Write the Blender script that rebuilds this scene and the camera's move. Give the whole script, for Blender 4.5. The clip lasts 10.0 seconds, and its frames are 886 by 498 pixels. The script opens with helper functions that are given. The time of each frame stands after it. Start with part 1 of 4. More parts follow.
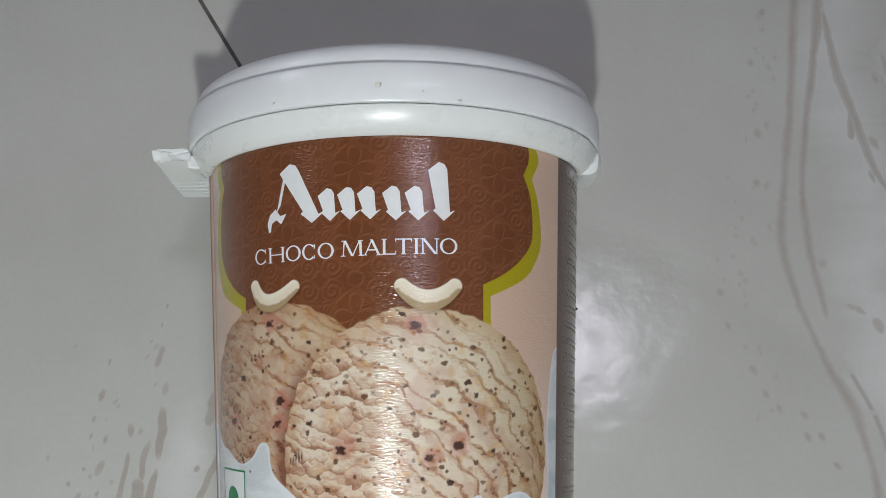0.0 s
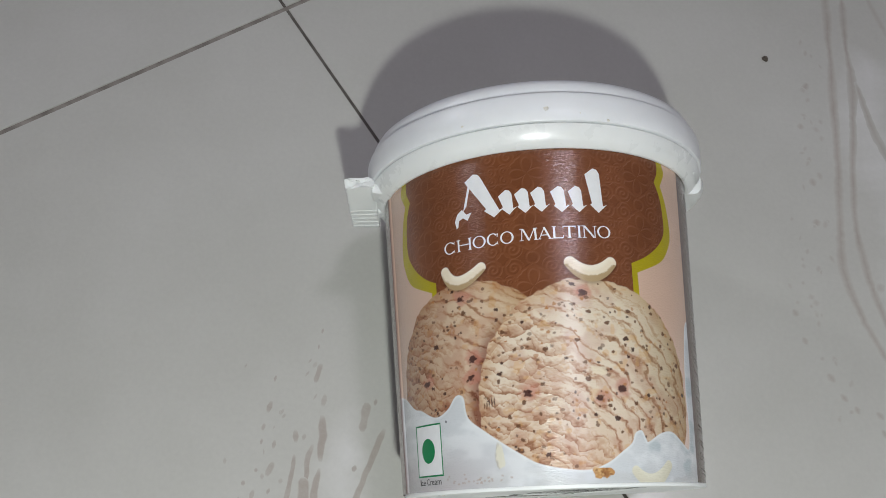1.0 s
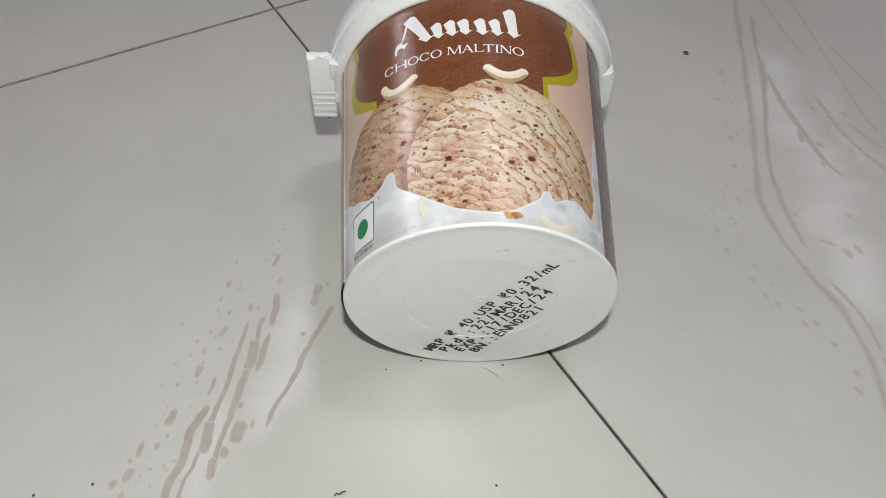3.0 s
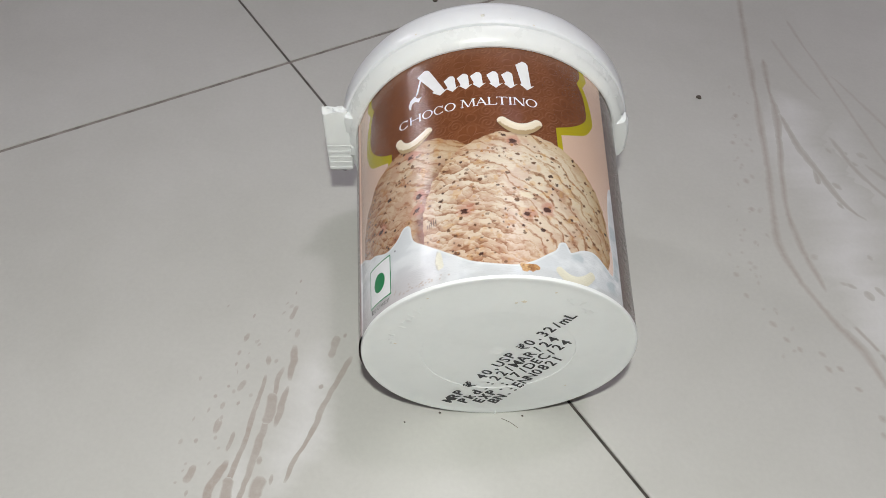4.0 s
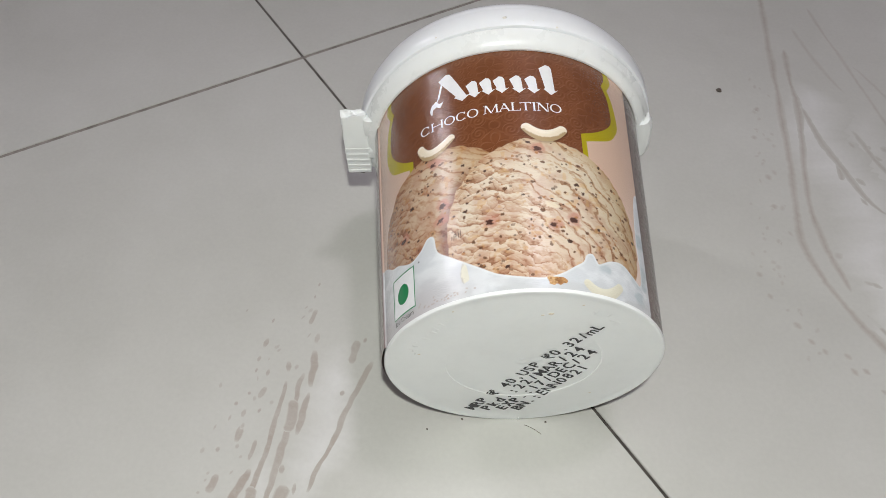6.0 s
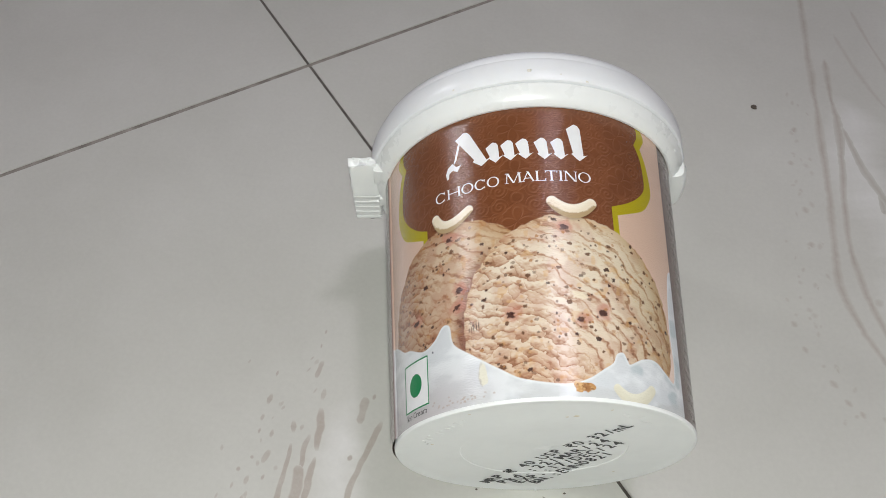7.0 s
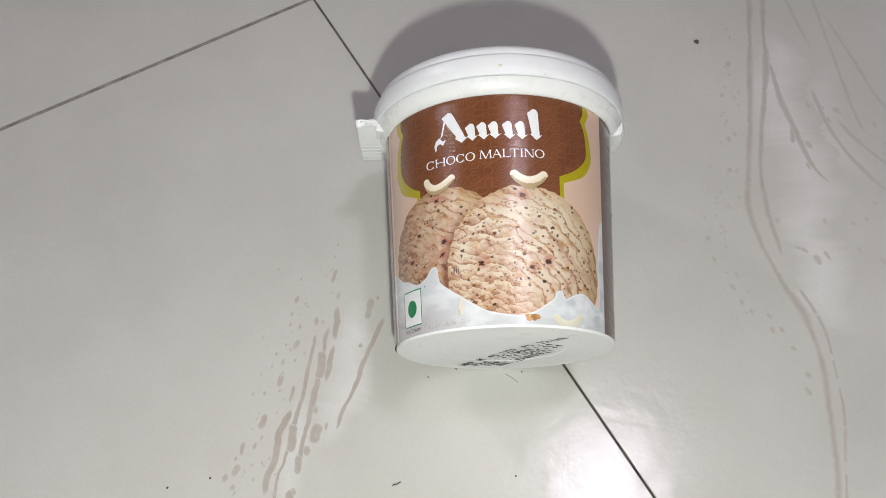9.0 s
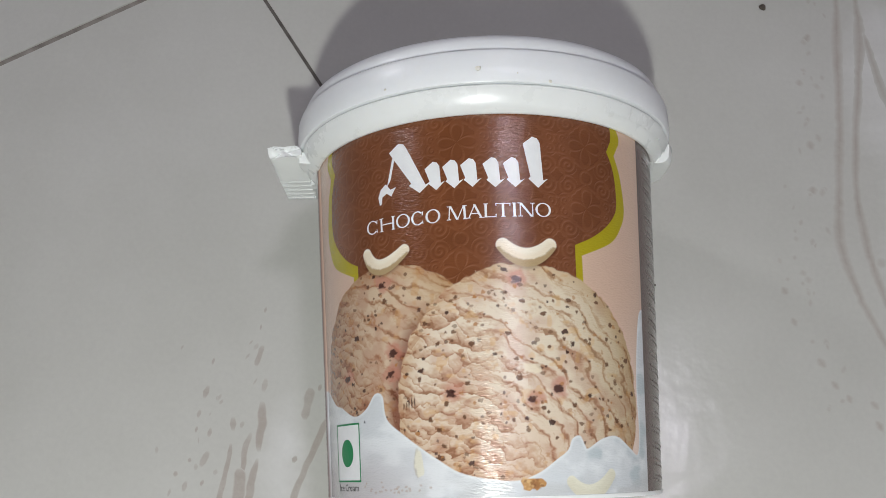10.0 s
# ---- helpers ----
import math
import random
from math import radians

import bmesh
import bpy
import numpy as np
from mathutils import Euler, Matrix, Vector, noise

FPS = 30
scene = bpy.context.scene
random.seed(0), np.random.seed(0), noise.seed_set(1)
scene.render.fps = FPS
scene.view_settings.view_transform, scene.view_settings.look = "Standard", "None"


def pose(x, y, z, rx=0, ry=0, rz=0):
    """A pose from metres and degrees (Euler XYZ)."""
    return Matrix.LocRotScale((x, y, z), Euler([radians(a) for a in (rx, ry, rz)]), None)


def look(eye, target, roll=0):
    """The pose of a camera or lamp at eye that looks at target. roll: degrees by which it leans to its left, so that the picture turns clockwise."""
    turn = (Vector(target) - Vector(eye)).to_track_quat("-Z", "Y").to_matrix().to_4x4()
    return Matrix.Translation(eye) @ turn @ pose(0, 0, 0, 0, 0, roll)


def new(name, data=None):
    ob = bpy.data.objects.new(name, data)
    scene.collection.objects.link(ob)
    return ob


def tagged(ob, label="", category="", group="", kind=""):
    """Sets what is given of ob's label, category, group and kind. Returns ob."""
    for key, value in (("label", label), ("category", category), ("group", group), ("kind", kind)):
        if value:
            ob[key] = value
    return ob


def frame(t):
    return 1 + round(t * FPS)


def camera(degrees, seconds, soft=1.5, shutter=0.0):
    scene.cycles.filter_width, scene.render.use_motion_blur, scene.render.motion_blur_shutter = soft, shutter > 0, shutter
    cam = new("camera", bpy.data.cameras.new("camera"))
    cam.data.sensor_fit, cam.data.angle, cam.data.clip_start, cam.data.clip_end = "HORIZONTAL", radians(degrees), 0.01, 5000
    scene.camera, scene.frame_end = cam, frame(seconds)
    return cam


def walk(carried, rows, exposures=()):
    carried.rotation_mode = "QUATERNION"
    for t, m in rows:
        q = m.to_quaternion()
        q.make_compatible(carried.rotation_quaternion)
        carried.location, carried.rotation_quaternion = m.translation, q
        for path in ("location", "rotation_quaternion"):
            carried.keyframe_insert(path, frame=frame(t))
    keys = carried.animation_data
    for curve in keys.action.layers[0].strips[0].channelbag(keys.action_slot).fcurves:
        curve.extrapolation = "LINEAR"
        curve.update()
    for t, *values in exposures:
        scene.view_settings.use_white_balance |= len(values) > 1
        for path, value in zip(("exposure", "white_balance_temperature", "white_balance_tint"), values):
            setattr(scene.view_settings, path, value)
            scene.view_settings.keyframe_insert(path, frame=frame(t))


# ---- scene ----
cam = camera(54.55, 10.0, soft=0.72)
PATH = [
    (0, (0.01242, -0.04132, 0.16633), (0.01580, 0.21090, -0.80134), 11.32),
    (0.2, (0.00760, -0.04871, 0.16594), (0.03528, 0.23452, -0.65000), 15.57),
    (0.5, (0.00338, -0.04611, 0.16970), (0.00059, 0.26989, -0.77906), 8.97),
    (0.7, (-0.00683, -0.05030, 0.17770), (-0.00969, 0.25348, -0.65000), 9.34),
    (1, (-0.00802, -0.07621, 0.18552), (-0.03734, 0.32616, -0.72948), 5.47),
    (1.2, (0.00620, -0.08928, 0.18624), (-0.03295, 0.32729, -0.65000), 4.72),
    (1.5, (0.00859, -0.11692, 0.18037), (-0.04014, 0.38431, -0.68358), 5.32),
    (2, (0.01365, -0.14110, 0.15998), (-0.04310, 0.41878, -0.66665), 5.51),
    (2.5, (0.01916, -0.14631, 0.15939), (-0.04384, 0.45183, -0.63952), 5.21),
    (3, (0.01797, -0.14925, 0.16291), (-0.05746, 0.47884, -0.61157), 4.15),
    (3.2, (0.01659, -0.14658, 0.16267), (-0.06060, 0.48843, -0.60597), 3.90),
    (4.3, (0.01836, -0.14782, 0.16602), (-0.08718, 0.51838, -0.57225), 1.34),
    (4.5, (0.01895, -0.14678, 0.16742), (-0.07930, 0.52256, -0.56901), 1.84),
    (5, (0.01998, -0.14810, 0.16837), (-0.08500, 0.52446, -0.56419), 1.22),
    (6.5, (0.00884, -0.12872, 0.16573), (-0.09520, 0.48013, -0.62070), 0.87),
    (7, (0.00673, -0.11411, 0.17222), (-0.09706, 0.46504, -0.63637), 0.82),
    (7.5, (0.00610, -0.11997, 0.18249), (-0.09714, 0.43080, -0.64576), 0.58),
    (8, (0.00867, -0.12590, 0.21503), (-0.08287, 0.38245, -0.64124), 1.21),
    (8.5, (0.01213, -0.13061, 0.24788), (-0.06332, 0.32283, -0.64021), 1.73),
    (8.7, (0.00897, -0.12823, 0.25388), (-0.05311, 0.29963, -0.65000), 3.21),
    (9, (0.00514, -0.11589, 0.22954), (-0.04392, 0.28683, -0.68447), 3.75),
    (9.2, (0.00062, -0.09449, 0.21020), (-0.03411, 0.26178, -0.65000), 4.98),
    (9.5, (-0.00439, -0.07251, 0.18589), (-0.04193, 0.29055, -0.74513), 4.36),
    (9.7, (-0.00508, -0.06538, 0.17824), (-0.03252, 0.24806, -0.65000), 5.30),
    (10, (0.00718, -0.06348, 0.17256), (-0.04971, 0.28376, -0.76349), 0.67),
]
# the phone's own exposure: it closes down when the white lid fills its view
EXPOSURES = [(0, -0.73, 6200, 7), (0.5, -0.63, 6200, 7), (1, -0.58, 6300, 8), (1.5, -0.36, 6450, 10), (2, -0.36, 6500, 10), (2.5, -0.38, 6500, 10), (3, -0.35, 6500, 10), (4.5, -0.27, 6500, 10), (5, -0.27, 6500, 10), (6.5, -0.29, 6500, 10), (7, -0.29, 6500, 9), (7.5, -0.32, 6500, 9), (8, -0.26, 6500, 10), (8.5, -0.33, 6500, 10), (9, -0.22, 6550, 10), (9.5, -0.16, 6450, 9), (10, -0.49, 6350, 9)]
FLASH = (0.0185, -0.1500, 0.2160)
walk(cam, [(t, look(eye, target, roll)) for t, eye, target, roll in PATH], EXPOSURES)

# ---- light ----
world = bpy.data.worlds.new("room_dark")
scene.world = world
world.use_nodes = True
world.node_tree.nodes["Background"].inputs[0].default_value = (0.75, 0.72, 0.85, 1)
world.node_tree.nodes["Background"].inputs[1].default_value = 0.02


def lamp(name, kind, energy, colour, matrix, size):
    data = bpy.data.lights.new(name, kind)
    data.energy, data.color = energy, colour
    if kind == "AREA":
        data.shape, data.size = "DISK", size
    else:
        data.shadow_soft_size = size
    ob = new(name, data)
    ob.matrix_world = matrix
    return ob


# the torch of the phone, and the round ceiling lamp of the room
lamp("phone_torch", "POINT", 1.88, (0.985, 1.0, 0.945), pose(*FLASH), 0.0042)
lamp("wall_lamp", "AREA", 7.5, (0.95, 0.93, 1.0), look((-1.85, 0.80, 1.15), (0, 0, 0)), 0.19)
lamp("ceiling_lamp", "POINT", 42.0, (0.93, 0.86, 1.0), pose(0.50, 0.44, 2.55), 0.14)


# ---- materials ----
def material(name, colour=(0.8, 0.8, 0.8), rough=0.4, **more):
    m = bpy.data.materials.new(name)
    m.use_nodes = True
    b = m.node_tree.nodes["Principled BSDF"]
    b.inputs["Base Color"].default_value = (*colour, 1)
    b.inputs["Roughness"].default_value = rough
    for k, v in more.items():
        b.inputs[k.replace("_", " ")].default_value = v
    return m


def node(m, kind, links=(), **values):
    n = m.node_tree.nodes.new(kind)
    for k, v in values.items():
        if k in n.inputs:
            n.inputs[k].default_value = v
        else:
            setattr(n, k, v)
    for socket, source in links:
        m.node_tree.links.new(source, n.inputs[socket])
    return n


def bsdf(m):
    return m.node_tree.nodes["Principled BSDF"]


def wire(m, source, socket):
    m.node_tree.links.new(source, bsdf(m).inputs[socket])


def coords(m):
    return node(m, "ShaderNodeTexCoord").outputs["Object"]


def noise_tex(m, scale, detail=3.0, rough=0.5, vector=None):
    n = node(m, "ShaderNodeTexNoise", Scale=scale, Detail=detail, Roughness=rough)
    m.node_tree.links.new(vector or coords(m), n.inputs["Vector"])
    return n.outputs["Fac"]


def ramp(m, fac, stops):
    r = node(m, "ShaderNodeValToRGB", [("Fac", fac)])
    e = r.color_ramp.elements
    while len(e) < len(stops):
        e.new(0.5)
    for el, (p, c) in zip(e, stops):
        el.position, el.color = p, (*c, 1)
    return r.outputs["Color"]


def bump(m, height, strength, distance, before=None):
    n = node(m, "ShaderNodeBump", [("Height", height)], Strength=strength, Distance=distance)
    if before:
        m.node_tree.links.new(before, n.inputs["Normal"])
    return n.outputs["Normal"]


TILE = (0.585, 0.585, 0.545)


def floor_look(m, colour):
    # polished porcelain: clouded colour, faint waviness, smears of wear
    p = coords(m)
    cloud = ramp(m, noise_tex(m, 14, 5, 0.6, p), [(0.28, (0.90, 0.90, 0.89)), (0.50, (0.98, 0.98, 0.98)), (0.72, (1.05, 1.05, 1.06))])
    fine = ramp(m, noise_tex(m, 900, 2, 0.6, p), [(0.25, (0.975, 0.975, 0.975)), (0.75, (1.02, 1.02, 1.02))])
    a = node(m, "ShaderNodeMix", data_type="RGBA", blend_type="MULTIPLY")
    a.inputs[0].default_value = 1
    m.node_tree.links.new(cloud, a.inputs[6])
    m.node_tree.links.new(fine, a.inputs[7])
    b = node(m, "ShaderNodeMix", data_type="RGBA", blend_type="MULTIPLY")
    b.inputs[0].default_value = 1
    m.node_tree.links.new(a.outputs[2], b.inputs[6])
    if isinstance(colour, tuple):
        b.inputs[7].default_value = (*colour, 1)
    else:
        m.node_tree.links.new(colour, b.inputs[7])
    wire(m, b.outputs[2], "Base Color")
    wire(m, ramp(m, noise_tex(m, 60, 4, 0.65, p), [(0.35, (0.12, 0.12, 0.12)), (0.60, (0.16, 0.16, 0.16)), (0.75, (0.24, 0.24, 0.24))]), "Roughness")
    n1 = bump(m, noise_tex(m, 130, 3, 0.55, p), 0.36, 0.0004)
    wire(m, bump(m, noise_tex(m, 1500, 2, 0.6, p), 0.05, 0.0001, n1), "Normal")


mat_tile = material("polished_porcelain", rough=0.14, Specular_IOR_Level=0.24)
floor_look(mat_tile, TILE)

mat_vein = material("printed_vein", rough=0.14, Specular_IOR_Level=0.24)
ink_raw = node(mat_vein, "ShaderNodeAttribute", attribute_name="ink").outputs["Fac"]
grain = ramp(mat_vein, noise_tex(mat_vein, 420, 5, 0.75), [(0.34, (0.70, 0.70, 0.70)), (0.54, (1.0, 1.0, 1.0))])
ink = node(mat_vein, "ShaderNodeMath", [(0, ink_raw), (1, grain)], operation="MULTIPLY").outputs[0]
tint = node(mat_vein, "ShaderNodeMix", [(0, ink)], data_type="RGBA")
tint.inputs[6].default_value, tint.inputs[7].default_value = (*TILE, 1), (0.41, 0.352, 0.308, 1)
floor_look(mat_vein, tint.outputs[2])

mat_cloud = material("printed_cloud", rough=0.14, Specular_IOR_Level=0.24)
cloud_ink = node(mat_cloud, "ShaderNodeAttribute", attribute_name="ink").outputs["Fac"]
pale = node(mat_cloud, "ShaderNodeMix", [(0, cloud_ink)], data_type="RGBA")
pale.inputs[6].default_value, pale.inputs[7].default_value = (*TILE, 1), (0.72, 0.72, 0.70, 1)
floor_look(mat_cloud, pale.outputs[2])

mat_grout = material("dark_grout", (0.05, 0.045, 0.04), 0.9)
wire(mat_grout, ramp(mat_grout, noise_tex(mat_grout, 300, 4), [(0.3, (0.025, 0.022, 0.019)), (0.7, (0.10, 0.088, 0.076))]), "Base Color")
mat_grout_pale = material("brown_grey_grout", (0.2, 0.18, 0.16), 0.9)
wire(mat_grout_pale, ramp(mat_grout_pale, noise_tex(mat_grout_pale, 300, 4), [(0.3, (0.19, 0.17, 0.15)), (0.7, (0.34, 0.31, 0.28))]), "Base Color")
# same joint's far stretch: torch light and lens blur put into a paler colour
mat_grout_far = material("far_paled_grout", (0.12, 0.11, 0.10), 0.9)
wire(mat_grout_far, ramp(mat_grout_far, noise_tex(mat_grout_far, 300, 4), [(0.3, (0.08, 0.07, 0.06)), (0.7, (0.17, 0.155, 0.14))]), "Base Color")

mat_wall = material("wall_paint", (0.40, 0.39, 0.38), 0.7)
wire(mat_wall, ramp(mat_wall, noise_tex(mat_wall, 3, 5), [(0.3, (0.37, 0.36, 0.35)), (0.7, (0.43, 0.42, 0.41))]), "Base Color")


def plastic(name, colour, rough, scatter=0.25, relief=1.0):
    m = material(name, colour, rough, Subsurface_Weight=scatter, Subsurface_Scale=0.002, IOR=1.49)
    bsdf(m).inputs["Subsurface Radius"].default_value = (1.0, 0.95, 0.9)
    p = coords(m)
    dirt = ramp(m, noise_tex(m, 130, 5, 0.7, p), [(0.30, tuple(c * 0.965 for c in colour)), (0.55, colour), (0.80, colour)])
    wire(m, dirt, "Base Color")
    wire(m, ramp(m, noise_tex(m, 220, 4, 0.6, p), [(0.3, (rough * 0.92,) * 3), (0.7, (rough * 1.12,) * 3)]), "Roughness")
    n1 = bump(m, noise_tex(m, 160, 3, 0.5, p), 0.10 * relief, 0.0004)
    wire(m, bump(m, noise_tex(m, 2500, 2, 0.6, p), 0.06, 0.00008, n1), "Normal")
    return m


mat_lid = plastic("white_lid_plastic", (0.86, 0.88, 0.90), 0.30)
mat_body = plastic("white_tub_plastic", (0.86, 0.88, 0.87), 0.28)
mat_base = plastic("white_base_plastic", (0.87, 0.895, 0.885), 0.42, relief=0.35)
mat_tab = plastic("white_tab_plastic", (0.86, 0.885, 0.875), 0.34, relief=0.6)

mat_label = material("printed_label", rough=0.17, IOR=1.55, Coat_Weight=0.45, Coat_Roughness=0.16)
wire(mat_label, node(mat_label, "ShaderNodeAttribute", attribute_name="print").outputs["Color"], "Base Color")
pl = coords(mat_label)
stretch = node(mat_label, "ShaderNodeMapping", [("Vector", pl)], Scale=(0.5, 1.7, 0.5)).outputs[0]
b1 = bump(mat_label, noise_tex(mat_label, 2600, 2, 0.6, stretch), 0.85, 0.00008)
label_normal = bump(mat_label, noise_tex(mat_label, 120, 2, 0.5, pl), 0.08, 0.0005, b1)
wire(mat_label, label_normal, "Normal")
wire(mat_label, label_normal, "Coat Normal")


def flat_print(name, colour, rough=0.28):
    m = material(name, colour, rough, IOR=1.5)
    p = coords(m)
    wire(m, ramp(m, noise_tex(m, 700, 3, 0.6, p), [(0.3, tuple(c * 0.95 for c in colour)), (0.7, colour)]), "Base Color")
    wire(m, bump(m, noise_tex(m, 2600, 2, 0.6, p), 0.25, 0.0001), "Normal")
    return m


mat_white = flat_print("white_print", (0.86, 0.87, 0.88))
mat_green = flat_print("green_print", (0.0, 0.22, 0.07))
mat_grey = flat_print("grey_print", (0.27, 0.225, 0.205))
mat_black = flat_print("black_print", (0.03, 0.028, 0.028))
mat_ink = material("stamped_ink", (0.018, 0.018, 0.022), 0.5)
wire(mat_ink, ramp(mat_ink, noise_tex(mat_ink, 1300, 2), [(0.35, (0.008, 0.008, 0.01)), (0.66, (0.03, 0.03, 0.035)), (0.80, (0.25, 0.26, 0.26))]), "Base Color")
mat_dirt = material("dark_crumb", (0.05, 0.04, 0.03), 0.85)
wire(mat_dirt, ramp(mat_dirt, noise_tex(mat_dirt, 2000, 3), [(0.3, (0.05, 0.042, 0.035)), (0.7, (0.17, 0.14, 0.11))]), "Base Color")
mat_stain = material("dried_cream_stain", (0.70, 0.62, 0.47), 0.6)
wire(mat_stain, ramp(mat_stain, noise_tex(mat_stain, 1800, 3), [(0.3, (0.70, 0.63, 0.50)), (0.7, (0.82, 0.78, 0.68))]), "Base Color")

mat_smear = material("faint_cream_smear", (0.80, 0.78, 0.71), 0.5)
wire(mat_smear, ramp(mat_smear, noise_tex(mat_smear, 1800, 3), [(0.3, (0.74, 0.71, 0.62)), (0.7, (0.83, 0.82, 0.77))]), "Base Color")


# ---- mesh helpers ----
def mesh_object(name, bm, mat, parent=None, label="", smooth=True):
    data = bpy.data.meshes.new(name)
    bm.normal_update()
    bm.to_mesh(data)
    bm.free()
    if smooth:
        data.shade_smooth()
    data.materials.append(mat)
    ob = new(name, data)
    if parent:
        ob.parent = parent
    if label:
        ob["label"] = label
    return ob


def part(name, bm, mat, parent, label="", smooth=True):
    return mesh_object(name, bm, mat, parent, label, smooth)


def lathe(bm, profile, steps=192):
    """A ring surface round the local y axis; profile rows of (along the axis, radius) in millimetres."""
    rings = []
    for s, r in profile:
        if r < 1e-6:
            rings.append([bm.verts.new((0, s / 1000, 0))])
            continue
        rings.append([bm.verts.new((r * math.sin(2 * math.pi * i / steps) / 1000, s / 1000, r * math.cos(2 * math.pi * i / steps) / 1000)) for i in range(steps)])
    for a, b in zip(rings, rings[1:]):
        for i in range(steps):
            j = (i + 1) % steps
            if len(a) == 1:
                bm.faces.new((a[0], b[i], b[j]))
            elif len(b) == 1:
                bm.faces.new((a[i], b[0], a[j]))
            else:
                bm.faces.new((a[i], b[i], b[j], a[j]))
    bmesh.ops.recalc_face_normals(bm, faces=bm.faces)
    return bm


def sharp(ob, degrees=32):
    bm = bmesh.new()
    bm.from_mesh(ob.data)
    for e in bm.edges:
        if len(e.link_faces) == 2 and e.calc_face_angle(0) > radians(degrees):
            e.smooth = False
    bm.to_mesh(ob.data)
    bm.free()


# ---- floor and room ----
CROSS = Vector((-0.0664, 0.0672, 0))
ALONG = Vector((math.cos(radians(40.1)), math.sin(radians(40.1)), 0))
ACROSS = Vector((math.cos(radians(-48.2)), math.sin(radians(-48.2)), 0))
GAP, WIDE_GAP, EDGE = 0.0008, 0.0013, 0.60

bm = bmesh.new()
bmesh.ops.create_cube(bm, size=1)
bm.transform(pose(0, 0, -0.01045) @ Matrix.Diagonal((5.8, 5.8, 0.02, 1)))
floor_ob = tagged(mesh_object("floor", bm, mat_grout, smooth=False), "pale polished porcelain tile floor with brown wavy veins and dark joints", "floor", kind="structure")


def room_slab(name, size, place, label):
    bm = bmesh.new()
    bmesh.ops.create_cube(bm, size=1)
    bm.transform(pose(*place) @ Matrix.Diagonal((*size, 1)))
    tagged(mesh_object(name, bm, mat_wall, smooth=False), label, name.split("_")[0], kind="structure")


room_slab("wall_north", (4.2, 0.1, 2.8), (0, 2.05, 1.4), "plain grey-beige painted room wall")
room_slab("wall_south", (4.2, 0.1, 2.8), (0, -2.05, 1.4), "plain grey-beige painted room wall")
room_slab("wall_east", (0.1, 4.0, 2.8), (2.05, 0, 1.4), "plain grey-beige painted room wall")
room_slab("wall_west", (0.1, 4.0, 2.8), (-2.05, 0, 1.4), "plain grey-beige painted room wall")
room_slab("ceiling", (4.2, 4.2, 0.1), (0, 0, 2.851), "plain grey-beige painted ceiling")


# ---- the veins printed on the tiles ----
vein_verts, vein_faces, vein_ink = [], [], []
vein_rng = random.Random(7)


def vein(points, width, ink_level=0.9, ragged=0.35, broken=0.0, soft=False, feather=False):
    """A wavy printed streak along a guide in millimetres, with crisp or soft rims."""
    profile = ((-0.95, 0), (-0.42, 0.62), (0, 1), (0.42, 0.62), (0.95, 0)) if soft or feather else ((-0.60, 0), (-0.42, 0.95), (0, 1), (0.42, 0.95), (0.58, 0))
    pts = [Vector((x, y, 0)) for x, y in points]
    line = []
    for i in range(len(pts) - 1):
        p0, p1, p2, p3 = pts[max(i - 1, 0)], pts[i], pts[i + 1], pts[min(i + 2, len(pts) - 1)]
        n = max(2, int((p2 - p1).length / 0.55))
        for k in range(n):
            t = k / n
            line.append(0.5 * ((2 * p1) + (p2 - p0) * t + (2 * p0 - 5 * p1 + 4 * p2 - p3) * t * t + (3 * p1 - p0 - 3 * p2 + p3) * t ** 3))
    line.append(pts[-1])
    seed = vein_rng.random() * 100
    start, total = len(vein_verts), len(line)
    for i, p in enumerate(line):
        d = (line[min(i + 1, total - 1)] - line[max(i - 1, 0)])
        d = d.normalized() if d.length > 1e-9 else Vector((0, 1, 0))
        nrm = Vector((-d.y, d.x, 0))
        wob = 1.4 * noise.noise((seed, i * 0.05, 0)) + 0.5 * noise.noise((seed, i * 0.3, 3))
        wid = width * (1 + ragged * 1.5 * noise.noise((seed + 9, i * 0.045, 0)) + 0.45 * ragged * noise.noise((seed + 5, i * 0.35, 0)))
        wid = max(wid, width * 0.25)
        end = min(1.0, min(i, total - 1 - i) / (2.0 if total < 16 else 30.0 if soft else 9.0 if feather else 4.0))
        level = ink_level * min(1.0, end * 1.6) * (0.92 + 0.28 * noise.noise((seed + 3, i * 0.11, 0)))
        if broken and noise.noise((seed + 17, i * 0.17, 0)) > 0.35 - broken:
            level = 0.0
        mid = p + nrm * wob * width * 0.35
        for off, share in profile:
            q = mid + nrm * off * wid * (0.35 + 0.65 * end)
            vein_verts.append((q.x / 1000, q.y / 1000, (0.000006 + 0.0000015 * (seed % 7)) if soft else 0.00002 + 0.0000015 * (seed % 7)))
            vein_ink.append(max(0.0, level * share))
    for i in range(total - 1):
        for k in range(4):
            a = start + i * 5 + k
            vein_faces.append((a, a + 1, a + 6, a + 5))


def blot(x, y, length, width, angle, ink_level=0.85, feather=False):
    c, s = math.cos(radians(angle)) * length / 2, math.sin(radians(angle)) * length / 2
    vein([(x - c, y - s), (x, y), (x + c, y + s)], width, ink_level, 0.5, feather=feather)


